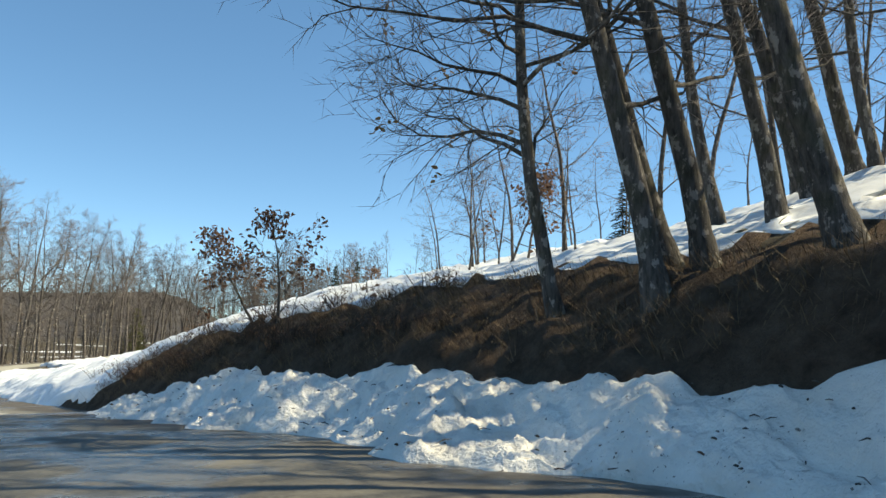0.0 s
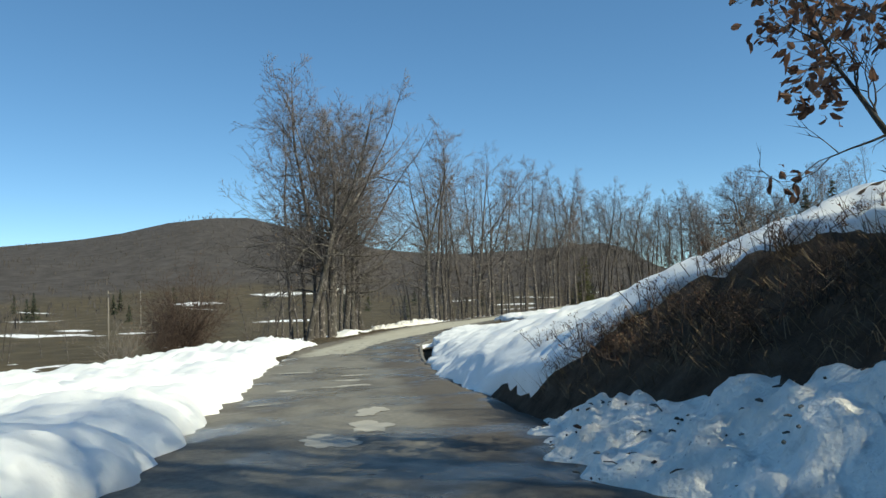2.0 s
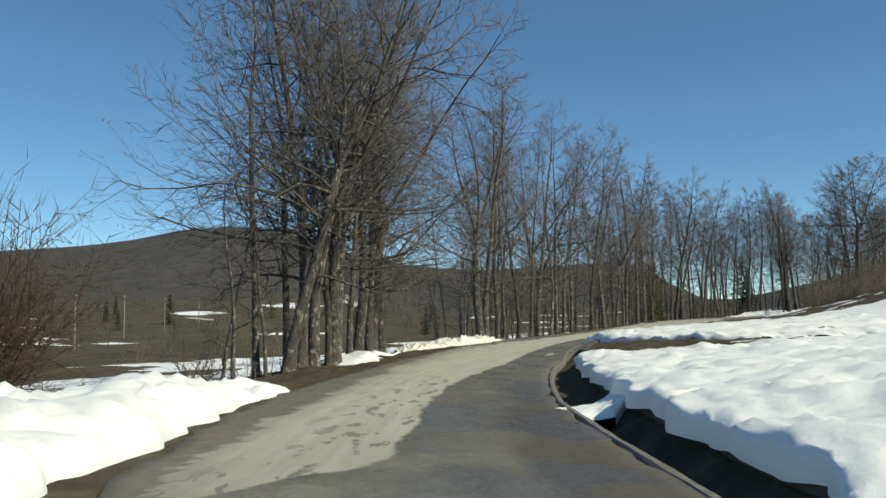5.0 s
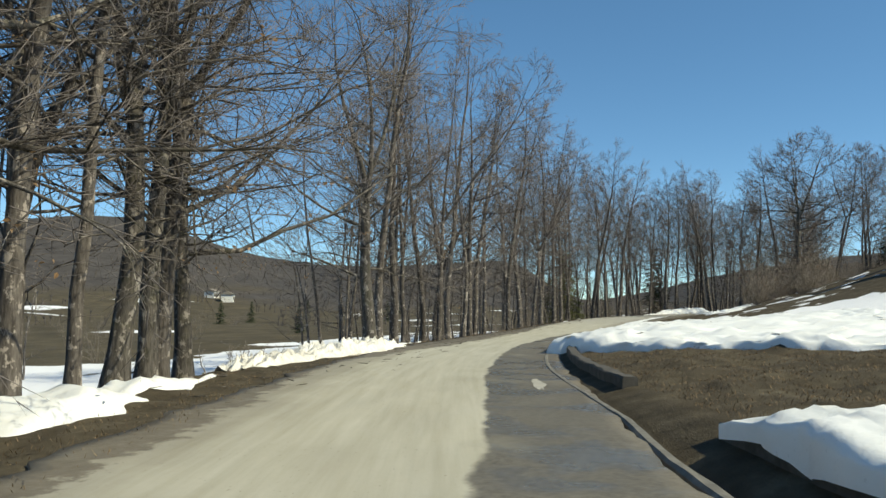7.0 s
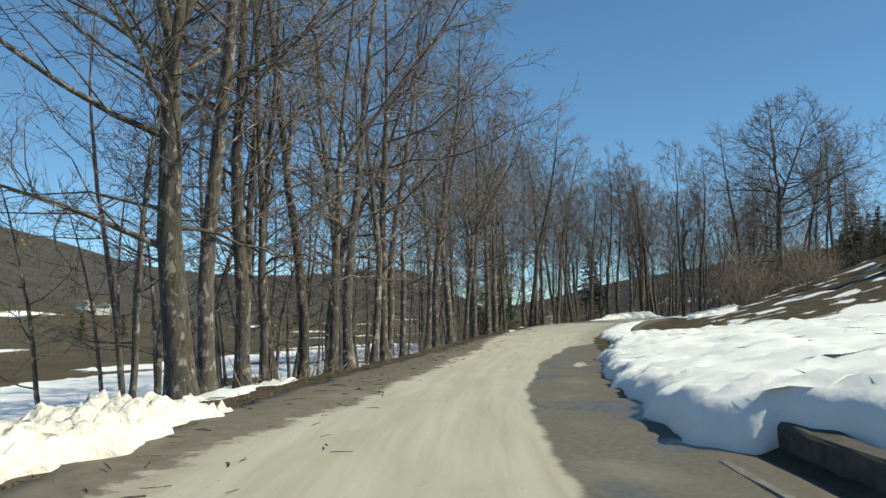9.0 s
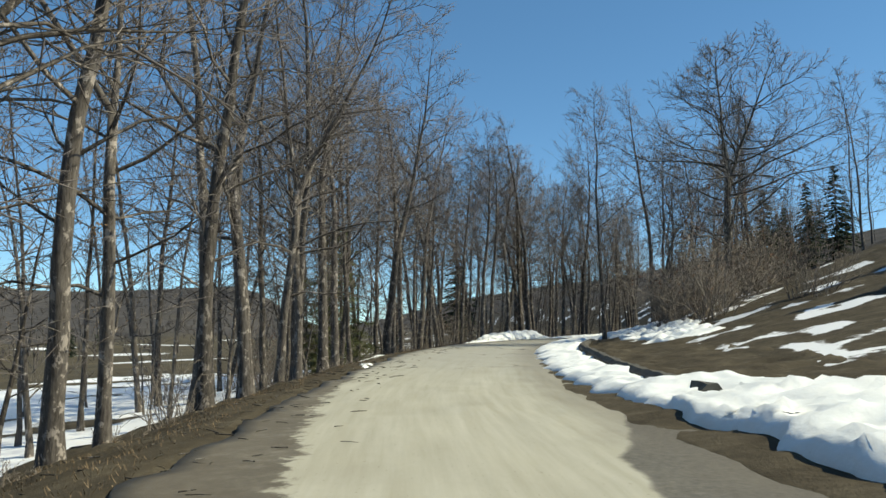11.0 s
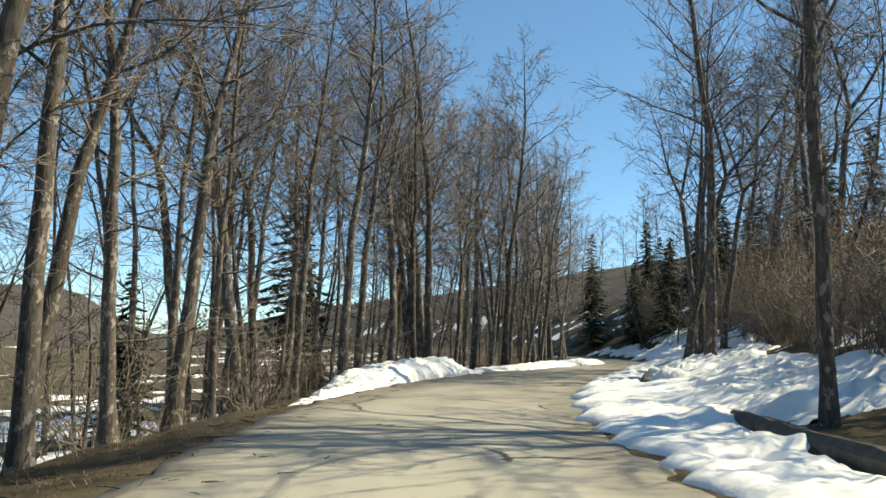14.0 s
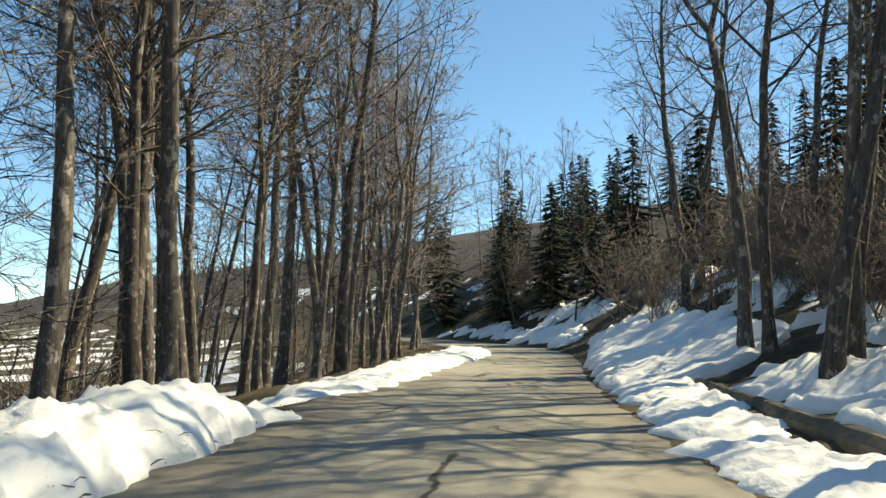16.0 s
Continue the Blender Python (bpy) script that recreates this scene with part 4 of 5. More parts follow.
def bare_tree(kind, seed, label, height, r0, limbs, first, reach, rise, subs, twigs, lean=(0, 0), crook=0.05, bark=None, leaves=0, leaf_top=1.0, stems=1, twig_r=0.0075, leaf_mat=None, group="bare trees", category="tree", leaf_size=0.1, split=False, lift=(0.015, 0.06), low_fan=(0.0, 6.28),
              fork=0.0, leaders=1, twiglets=2, low_limbs=0, low_reach=6.0, leaf_count=(3, 7), light=False):
    """A leafless tree: a flared trunk that may fork into leaders, limbs with fans of branches, and fine twigs."""
    rng = random.Random(seed)
    trunk, limb, fine, arms = Wood(), Wood(), Wood(), []
    lv, lf = [], []

    def arm_mesh():
        if not split:
            return limb
        arms.append(Wood())
        return arms[-1]

    scale = min(1.0, 0.35 + height / 18)
    for st in range(stems):
        hh = height * (1 if st == 0 else rng.uniform(0.8, 0.97))
        foot = Vector((0, 0, -0.3)) if stems == 1 else Vector((rng.uniform(-0.45, 0.45), rng.uniform(-0.45, 0.45), -0.3))
        way = Vector((lean[0] + rng.gauss(0, 0.03), lean[1] + rng.gauss(0, 0.03), 1))
        if st:
            way += Vector((rng.uniform(-0.2, 0.2), rng.uniform(-0.2, 0.2), 0))
        rb = r0 * (1 if st == 0 else 0.8)
        top_f = fork if leaders > 1 else 1.0
        n = max(5, int(14 * top_f))
        stem = wander(rng, foot, way, hh * top_f, n, crook * (0.3 if leaders > 2 else 0.5), 0.045)
        size_at = lambda f: max(0.012, rb * (0.96 * (1 - f) ** 0.85 + 0.035))
        rs = [size_at(top_f * i / n) for i in range(n + 1)]
        low = [stem[0], stem[0].lerp(stem[1], 0.38 * min(1, 0.9 / max(0.1, hh * top_f / n))), stem[0].lerp(stem[1], 0.9 * min(1, 0.9 / max(0.1, hh * top_f / n)))]
        trunk.tube(low + stem[1:], [rb * 1.75, rb * 1.3, rb * 1.06] + rs[1:], 10)
        ways = [(stem, 0.0, top_f, 1.0)]
        for k in range(leaders if leaders > 1 else 0):
            ax = (stem[-1] - stem[-2]).normalized()
            start_i = n if k < 2 else max(1, n - 1 - (k - 2) // 2)
            aim = tilt_from(rng, ax, radians(rng.uniform(12, 30) + 5 * (k > 1)), 6.283 * k / leaders + rng.gauss(0, 0.4))
            ln = hh * (1 - top_f * start_i / n) * rng.uniform(0.86, 1.0)
            path = wander(rng, stem[start_i], aim, ln, 9, crook * 0.6, 0.05)
            w0 = rs[start_i] * (0.78 if leaders == 2 else 0.66)
            trunk.tube([stem[start_i] - aim * w0 * 0.8] + path[1:], [w0] + [max(0.012, w0 * (1 - 0.93 * q / 9)) for q in range(1, 10)], 7)
            ways.append((path, top_f * start_i / n, 1.0, 0.8))
        for k in range(limbs):
            f = first + (0.985 - first) * ((k + rng.random()) / limbs) ** 0.85
            able = [w for w in ways if w[1] <= f <= w[2]] or ways[-1:]
            path, f0, f1, weight = able[rng.randrange(len(able))]
            m = len(path) - 1
            u = min(0.985, max(0.05, (f - f0) / (f1 - f0)))
            i = min(int(u * m), m - 1)
            p = path[i].lerp(path[i + 1], u * m - i)
            axis = (path[i + 1] - path[i]).normalized()
            high = (f - first) / (1 - first)
            ln = reach * weight * (0.6 + 0.45 * math.sin(math.pi * min(1, 0.2 + 0.9 * high))) * (1 - 0.55 * high ** 2.2) * rng.uniform(0.55, 1.15) * min(1.0, 0.3 + max(0.0, p.z) / (0.3 * height))
            dirn = tilt_from(rng, axis, radians(rise[0] + (rise[1] - rise[0]) * high + rng.gauss(0, 8)), k * 2.4 + rng.gauss(0, 0.5))
            lr = max(0.011, min(size_at(f) * 0.5, 0.012 + ln * 0.0095))
            tips = spray(rng, arm_mesh(), fine, p, dirn, ln, lr, subs, twigs, twiglets, crook * 1.7, lift[0] + (lift[1] - lift[0]) * high, twig_r, 4 if split else 3, scale, light)
            for tip in tips:
                if leaves and rng.random() < leaves and tip.z < height * leaf_top:
                    leaf_cluster(rng, lv, lf, tip, rng.randint(*leaf_count), 0.07, leaf_size)
        for k in range(low_limbs):
            f = 0.2 + 0.2 * (k + rng.random()) / low_limbs
            u = min(0.95, f / top_f)
            i = min(int(u * n), n - 1)
            az, flat = low_fan[0] + low_fan[1] * ((k + 0.5) / low_limbs - 0.5) + rng.gauss(0, 0.2), radians(rng.uniform(58, 80))
            dirn = Vector((math.cos(az) * math.sin(flat), math.sin(az) * math.sin(flat), math.cos(flat)))
            ln = low_reach * rng.uniform(0.75, 1.15)
            tips = spray(rng, arm_mesh(), fine, stem[i].lerp(stem[i + 1], u * n - i), dirn, ln, min(rs[i] * 0.42, 0.02 + ln * 0.011), subs + 4, twigs, twiglets, crook * 2.0, 0.02, twig_r, 5, scale)
            for tip in tips:
                if leaves and rng.random() < leaves:
                    leaf_cluster(rng, lv, lf, tip, rng.randint(*leaf_count), 0.07, leaf_size)
    root = new(kind)
    part("trunk", trunk.v, trunk.f, bark or BARK, root)
    for arm in arms:
        part("limb", arm.v, arm.f, bark or BARK, root)
    if not arms:
        tagged(part("branchwork", limb.v, limb.f, bark or BARK, root), kind="stuff")
    tagged(part("crown", fine.v, fine.f, TWIG, root), kind="stuff")
    if lv:
        tagged(part("foliage", lv, lf, leaf_mat or LEAF, root, "withered brown leaves", False), kind="stuff")
    return tagged(root, label, category, group)


def conifer(seed, label, height, spread, needle, kind="conifer", bare=0.06, tufted=False):
    rng = random.Random(seed)
    trunk, boughs = Wood(), Wood()
    trunk.tube([Vector((0, 0, -0.3)), Vector((0, 0, height * 0.5)), Vector((0, 0, height))], [height * 0.014, height * 0.009, 0.015], 8)
    v, f = [], []
    z = height * bare
    while z < height * 0.985:
        low = 1 - z / height
        ln = spread * (low ** 0.8) * rng.uniform(0.75, 1.12) + 0.12
        count = 5 + int(3 * low)
        turn = rng.uniform(0, 6.28)
        for k in range(count):
            w = turn + 6.283 * k / count + rng.gauss(0, 0.2)
            out = Vector((math.cos(w), math.sin(w), 0))
            l2 = ln * rng.uniform(0.7, 1.15)
            tip = out * l2 + Vector((0, 0, z - l2 * rng.uniform(0.12, 0.42)))
            rise = rng.uniform(-0.16, 0.16)
            tip.z += rise
            root_p = Vector((0, 0, z + rise))
            side = Vector((-out.y, out.x, 0))
            boughs.tube([root_p, root_p.lerp(tip, 0.5) + Vector((0, 0, 0.04)), tip], [0.018, 0.012, 0.005], 3)
            m = max(3, int(l2 / 0.29))
            for q in range(m):
                e = 0.15 + 0.88 * (q + rng.random() * 0.6) / m
                c = root_p.lerp(tip, min(e, 1.0))
                half = (0.10 + 0.30 * l2 * (1.1 - e)) * rng.uniform(0.5, 1.1)
                for sg in (-1, 1):
                    en = c + side * sg * half + (tip - root_p).normalized() * half * 0.75 + Vector((0, 0, rng.gauss(-0.06, 0.06)))
                    if tufted:
                        for _ in range(9):
                            way = (en - c) * rng.uniform(0.45, 1.0) + Vector((rng.gauss(0, 0.11), rng.gauss(0, 0.11), rng.gauss(0.07, 0.1)))
                            foot = c.lerp(en, rng.uniform(0, 0.45))
                            across = way.orthogonal().normalized() * 0.016
                            i = len(v)
                            v += [foot - across, foot + across, foot + way]
                            f.append((i, i + 1, i + 2))
                        continue
                    wd = (tip - root_p).normalized() * 0.14
                    i = len(v)
                    dz = Vector((0, 0, rng.uniform(0.01, 0.05)))
                    v += [c - wd, c.lerp(en, 0.55) - wd * 1.2 - dz, en, c.lerp(en, 0.55) + wd * 1.2 + dz, c + wd]
                    f += [(i, i + 1, i + 2), (i, i + 2, i + 3), (i, i + 3, i + 4)]
        z += 0.34 + 0.12 * low
    root = new(kind)
    part("trunk", trunk.v, trunk.f, OAK_BARK, root)
    k = len(v)
    tagged(part("crown", v + boughs.v, f + [tuple(i + k for i in q) for q in boughs.f], needle, root, smooth_shade=False), kind="stuff")
    return tagged(root, label, "conifer", "conifers")


def shrub(seed, label, height, spread, stems=21, twigs=7, leaves=0.0, kind="shrub", wood=None):
    rng = random.Random(seed)
    stem, fine = Wood(), Wood()
    lv, lf = [], []
    for k in range(stems):
        w, tilt = rng.uniform(0, 6.28), rng.uniform(0.05, 0.75)
        way = Vector((math.cos(w) * tilt * spread, math.sin(w) * tilt * spread, 1))
        ln = height * rng.uniform(0.55, 1.05)
        pts = wander(rng, Vector((rng.gauss(0, 0.3 * spread), rng.gauss(0, 0.3 * spread), -0.1)), way, ln, 4, 0.26, 0.02)
        stem.tube(pts, [0.016 * (1 - 0.75 * q / 4) + 0.003 for q in range(5)], 3)
        for t in range(twigs):
            e = 0.2 + 0.8 * (t + rng.random()) / twigs
            j = min(int(e * 4), 3)
            z = pts[j].lerp(pts[j + 1], e * 4 - j)
            tw = tilt_from(rng, (pts[j + 1] - pts[j]).normalized(), radians(rng.uniform(25, 65)), rng.uniform(0, 6.28))
            tp = wander(rng, z, tw, height * rng.uniform(0.12, 0.3), 2, 0.2, 0.02)
            fine.spike(tp[0], tp[1], 0.012)
            fine.spike(tp[1], tp[2], 0.009)
            for _ in range(1):
                q = tp[rng.choice((1, 2))]
                fine.spike(q, q + tilt_from(rng, tw, 0.7, rng.uniform(0, 6.28)) * height * rng.uniform(0.07, 0.18), 0.0085)
            if rng.random() < leaves:
                leaf_cluster(rng, lv, lf, tp[2], 3, 0.06, 0.07)
    root = new(kind)
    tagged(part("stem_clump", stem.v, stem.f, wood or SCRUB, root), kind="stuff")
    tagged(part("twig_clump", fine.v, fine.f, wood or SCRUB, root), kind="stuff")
    if lv:
        tagged(part("foliage", lv, lf, LEAF, root, "withered brown leaves", False), kind="stuff")
    return tagged(root, label, "shrub", "roadside shrubs")


placed = set()


def spot(s, d, turn=0.0, size=1.0, sink=0.05, leanx=0.0, leany=0.0):
    p = put(np.array([float(s)]), np.array([float(d)]), ground_over([s], [d]))[0]
    m = Matrix.Translation((p[0], p[1], p[2] - sink)) @ Euler((radians(leanx), radians(leany), radians(turn))).to_matrix().to_4x4()
    return m @ Matrix.Diagonal((size, size, size, 1))


def stand(proto, m):
    """Stand the first of a kind, or a copy of it, at the pose m."""
    if proto.name not in placed:
        placed.add(proto.name)
        proto.matrix_basis = m
        return proto
    keep = proto.matrix_basis.copy()
    proto.matrix_basis = Matrix.Identity(4)
    ob = copy_thing(proto, m)
    proto.matrix_basis = keep
    return ob


SLIM_LABEL = "tall slender bare beech with grey bark in the roadside row"
slim = [bare_tree("bare_tree", 11 + k, SLIM_LABEL, 14.6 + 0.5 * k, 0.128 + 0.016 * k, 28, (0.2, 0.13, 0.24)[k % 3], 4.4 + 0.3 * (k % 3), (68, 36), 5, 4, (0.02 * (k - 2), 0.015), 0.12, twig_r=0.0106, fork=(0.0, 0.42, 0.55, 0.0, 0.36)[k], leaders=(1, 2, 2, 1, 3)[k]) for k in range(5)]
clean = [bare_tree("bare_tree", 61 + k, "tall straight bare beech with a long clean grey trunk", 15.6 + 0.6 * k, 0.15 + 0.022 * k, 27, (0.3, 0.36, 0.33)[k], 4.1, (62, 34), 5, 4, (0.02 * (k - 1), 0.015), 0.1, twig_r=0.0105, fork=(0.0, 0.5, 0.0)[k], leaders=(1, 2, 1)[k]) for k in range(3)]
far_slim = [bare_tree("bare_tree", 41 + k, "tall slender bare beech in the far row", 14.8 + 0.6 * k, 0.125 + 0.015 * k, 21, 0.2, 4.3, (66, 36), 4, 3, (0.02 * (k - 1), 0.01), 0.12, twig_r=0.014, twiglets=1, light=True, fork=(0.0, 0.45, 0.0)[k], leaders=(1, 2, 1)[k]) for k in range(3)]
thin = [bare_tree("bare_tree", 21 + k, "thin bare beech standing back in the wood", 13.2 + 0.8 * k, 0.085 + 0.012 * k, 14, 0.2, 3.5, (66, 36), 4, 3, (0.02 * (k - 1), 0.015), 0.12, twig_r=0.016, twiglets=1, light=True) for k in range(3)]
forked = [bare_tree("bare_tree", 31 + k, "bare forked beech with ascending limbs and grey bark", 15.0 + k, 0.16, 16, 0.2, 4.8, (66, 38), 5, 4, (0.03, 0.0), 0.11, stems=2) for k in range(2)]
OAK_LABEL = "broad bare oak with long spreading limbs beside the road"


def oak(seed, r0, leaders, low_limbs, low_reach, low_fan, height=15.8, limbs=40):
    return bare_tree("oak_tree", seed, OAK_LABEL, height, r0, limbs, 0.22, 5.6, (84, 48), 8, 5, (0.0, 0.02), 0.12, OAK_BARK, leaves=0.05, leaf_top=0.3, leaf_mat=PALE_LEAF, split=True, leaf_size=0.07, fork=0.46, leaders=leaders, low_limbs=low_limbs, low_reach=low_reach, low_fan=low_fan)


# low limbs by heading: 0 is +x, 1.57 +y, 3.14 -x
spread_oak = [oak(51, 0.21, 2, 5, 6.4, (3.8, 2.2)), oak(52, 0.24, 2, 2, 5.0, (3.2, 4.2)), oak(53, 0.29, 3, 2, 5.0, (3.6, 2.0)), oak(54, 0.22, 3, 5, 7.4, (1.25, 1.7))]
hill_oak = bare_tree("oak_tree", 57, "large rounded oak with brown leaves low in its crown", 15.4, 0.3, 58, 0.14, 7.6, (88, 46), 7, 4, (0.0, 0.0), 0.12, OAK_BARK, leaves=0.08, leaf_top=0.42, split=True, fork=0.55, leaders=3, twig_r=0.016, leaf_size=0.14)
bank_oak = [bare_tree("oak_tree", 71 + k, "dark rough-barked oak standing on the earth bank", 11.5, 0.15 + 0.03 * k, 20, 0.26, 4.3, (70, 38), 6, 5, (-0.24, -0.02), 0.1, OAK_BARK, leaves=0.012, leaf_top=0.5, leaf_mat=PALE_LEAF, split=True) for k in range(3)]
edge_oak = bare_tree("oak_tree", 78, "slender oak leaning out from the earth bank", 10.5, 0.12, 26, 0.28, 4.6, (76, 36), 8, 6, (-0.34, -0.02), 0.1, OAK_BARK, low_limbs=6, low_reach=2.9, low_fan=(3.1, 2.6), leaves=0.015, leaf_top=0.5, leaf_mat=PALE_LEAF, split=True, twig_r=0.006)
young_oak = [bare_tree("young_oak", 91 + k, "young oak holding withered brown leaves on the bank", 2.4 - 0.2 * k, 0.04, 13, 0.3, 0.95, (66, 30), 3, 3, (0.0 - 0.1 * k, 0), 0.14, OAK_BARK, leaves=0.4, twig_r=0.005, twiglets=1, leaf_size=0.1, leaf_count=(5, 9)) for k in range(2)]
low_tree = [bare_tree("sapling", 121 + k, "bare young tree on the wooded bank", 8.0 + k, 0.08 + 0.01 * k, 13, 0.16, 2.8, (74, 44), 4, 3, (0.03, 0.02), 0.1, twiglets=1, twig_r=0.0095, light=True, leaves=0.012, leaf_mat=PALE_LEAF) for k in range(2)]
spruce = [conifer(141, "dark green spruce among the bare trees", 10.0, 2.6, NEEDLE), conifer(142, "tall dark spruce on the wooded hillside", 14.0, 3.2, NEEDLE)]
pine = [conifer(151, "olive-green young pine behind the tree row", 6.5, 1.8, PINE, "pine_tree", 0.03, True)]
shrubs = [shrub(161, "dense leafless grey-brown shrub", 2.6, 1.0), shrub(162, "leafless scrub with a few withered leaves", 3.4, 0.95, 22, 7, 0.22), shrub(163, "low tangle of bare bramble stems", 1.0, 1.6, 16, 6), shrub(164, "leafless bush in the valley meadow", 2.4, 1.0, 12, 4), shrub(165, "dense dark thorn bush beside the snow berm", 4.6, 0.5, 66, 14, wood=BRIAR), shrub(166, "dark tangled thorn scrub on the earth bank", 1.0, 1.6, 24, 9, 0.14, wood=BRIAR)]

rng = random.Random(5)
# the broad cluster on the left
for s, d, kind, size, turn in ((55.6, -6.1, low_tree[0], 0.9, 40), (54.6, -6.6, low_tree[1], 0.75, 150), (55.9, -7.6, low_tree[0], 0.85, 260), (56.2, -5.7, spread_oak[0], 1.0, 0), (56.8, -5.5, slim[3], 1.08, 200), (57.6, -5.4, slim[4], 1.1, 80), (58.3, -5.1, slim[0], 1.0, 10), (58.9, -5.1, spread_oak[1], 1.02, 0), (60.3, -5.5, slim[2], 1.1, 130), (61.3, -6.0, slim[1], 1.08, 300), (62.5, -5.7, slim[0], 1.08, 200),
                               (64.8, -6.1, spread_oak[2], 0.9, 240), (57.0, -7.0, slim[0], 1.05, 95), (60.2, -7.2, slim[2], 1.0, 15), (63.5, -7.6, slim[4], 1.0, 65), (65.7, -5.9, spread_oak[1], 0.95, 100), (66.3, -5.9, slim[4], 1.15, 10), (66.9, -6.2, slim[2], 1.1, 230), (67.8, -6.0, spread_oak[3], 1.02, 0)):
    stand(kind, spot(s, d, turn, 0.93 * size))
# the row along the left edge
row_near = [(-43.5, 72.9), (-44.1, 74.6), (-43.9, 75.6), (-44.3, 77.3), (-45.3, 77.9), (-44.8, 79.3), (-44.7, 82.0), (-44.6, 84.3), (-46.8, 87.3), (-44.9, 86.9), (-47.0, 92.6), (-46.8, 93.9), (-48.8, 90.2), (-47.8, 100.2), (-46.6, 100.9), (-46.3, 97.4), (-46.9, 104.6), (-46.8, 106.5), (-49.1, 109.8), (-48.1, 110.8), (-47.4, 112.3)]
row_mid = [(-47.6, 115.4), (-47.3, 117.2), (-48.4, 119.5), (-46.4, 122.3), (-47.3, 123.9), (-46.6, 125.7), (-47.6, 127.9), (-46.8, 130.5), (-46.0, 132.7), (-46.6, 135.2), (-46.7, 136.9), (-45.1, 137.5), (-46.6, 139.3), (-42.1, 141.0), (-44.5, 143.7), (-41.6, 145.8), (-43.2, 148.5), (-40.8, 152.0), (-39.4, 151.4), (-38.4, 148.3), (-45.2, 141.5), (-43.6, 145.6), (-39.9, 155.2)]
row_far = []
for k in range(34):
    s = 160 + 46 * (k + 0.6 * rng.random()) / 34
    row_far.append(put(np.array([s]), np.array([float(np.interp(s, [160, 172, 182, 192, 205], [-6.2, -5.6, -4.6, -3.4, -3.4])) - rng.uniform(-0.3, 1.8)]), np.zeros(1))[0][:2])
for k, (x, y) in enumerate(row_near + row_mid + row_far):
    kind = spread_oak[2] if k == 0 else rng.choice(slim + slim + forked if y < 108 else clean + clean + slim[:1] if y < 160 else far_slim)
    s, d = (float(q[0]) for q in to_line(np.array([x]), np.array([y])))
    stand(kind, spot(s, d, rng.uniform(0, 360) * (k > 0), rng.uniform(0.95, 1.16) if k else 1.04, leanx=rng.gauss(0, 2.2) * (k > 0), leany=rng.gauss(0, 2.2) * (k > 0)))
# the wood behind the row
for k in range(78):
    s = 90 + 130 * (k + rng.random()) / 78
    d = -rng.uniform(7.5, 16.0) if s > 96 else -rng.uniform(8.0, 13.0)
    if 110 < s < 127:
        d = min(d, -7.5)
    stand(rng.choice(thin + thin + [slim[0], low_tree[1]]), spot(s, d, rng.uniform(0, 360), rng.uniform(0.75, 1.05), leanx=rng.gauss(0, 2), leany=rng.gauss(0, 2)))
thicket = random.Random(41)
for k in range(70):
    s = 118 + 96 * (k + thicket.random()) / 70
    stand(thicket.choice((low_tree[0], low_tree[1], shrubs[1], shrubs[3])), spot(s, -thicket.uniform(6.5, 17), thicket.uniform(0, 360), thicket.uniform(0.5, 0.85)))
more = random.Random(77)
for k in range(9):
    s = 153 + 20 * (k + more.random()) / 9
    stand(more.choice(clean), spot(s, float(np.interp(s, [150, 160, 172, 182, 192], [-6.0, -6.0, -5.2, -4.6, -3.8])) - more.uniform(0, 1.8), more.uniform(0, 360), more.uniform(1.0, 1.2), leanx=more.gauss(0, 2), leany=more.gauss(0, 2)))
for k in range(22):
    s = 118 + 34 * (k + more.random()) / 22
    stand(more.choice(thin + clean[:1]), spot(s, -more.uniform(6.8, 13.5), more.uniform(0, 360), more.uniform(0.85, 1.05), leanx=more.gauss(0, 2), leany=more.gauss(0, 2)))
for k in range(30):
    s = 116 + 50 * (k + more.random()) / 30
    stand(more.choice((shrubs[0], shrubs[1], low_tree[0])), spot(s, -more.uniform(7.0, 12.5), more.uniform(0, 360), more.uniform(0.9, 1.35) * (0.6 if k % 3 == 0 else 1.0)))
for k in range(16):
    s = 82 + 22 * (k + thicket.random()) / 16
    stand(thicket.choice(thin + low_tree), spot(s, -thicket.uniform(7.2, 12.5), thicket.uniform(0, 360), thicket.uniform(0.7, 1.0), leanx=thicket.gauss(0, 3), leany=thicket.gauss(0, 3)))
# brambles and saplings at the feet of the row
for k in range(46):
    s = 82 + 70 * (k + rng.random()) / 46
    stand(shrubs[rng.choice((2, 2, 3))], spot(s, -rng.uniform(4.6, 7.4), rng.uniform(0, 360), rng.uniform(0.35, 0.75)))
# right-hand side past the snow field
stand(slim[0], spot(134.0, 5.85, 40, 0.95))
s, d = (float(a[0]) for a in to_line(np.array([-27.5]), np.array([124.9])))
stand(hill_oak, spot(s, d, 30))
stand(clean[1], spot(161.2, 5.95, 60, 1.0))
for s, d in ((155.9, 5.75), (151.7, 6.5), (156.3, 6.3), (158.5, 7.2), (160.9, 6.4), (161.7, 8.8), (167.2, 11.0), (168.5, 9.6), (174.3, 6.8), (178, 8.2), (150.5, 9.5), (156, 11), (163.5, 12)):
    stand(rng.choice(clean), spot(s, d, rng.uniform(0, 360), rng.uniform(0.9, 1.1), leanx=rng.gauss(0, 3), leany=rng.gauss(0, 3)))
for k in range(26):
    stand(rng.choice(thin + low_tree), spot(138 + 82 * (k + rng.random()) / 26, rng.uniform(8.5, 30), rng.uniform(0, 360), rng.uniform(0.75, 1.05), leanx=rng.gauss(0, 2), leany=rng.gauss(0, 2)))
slope = random.Random(88)
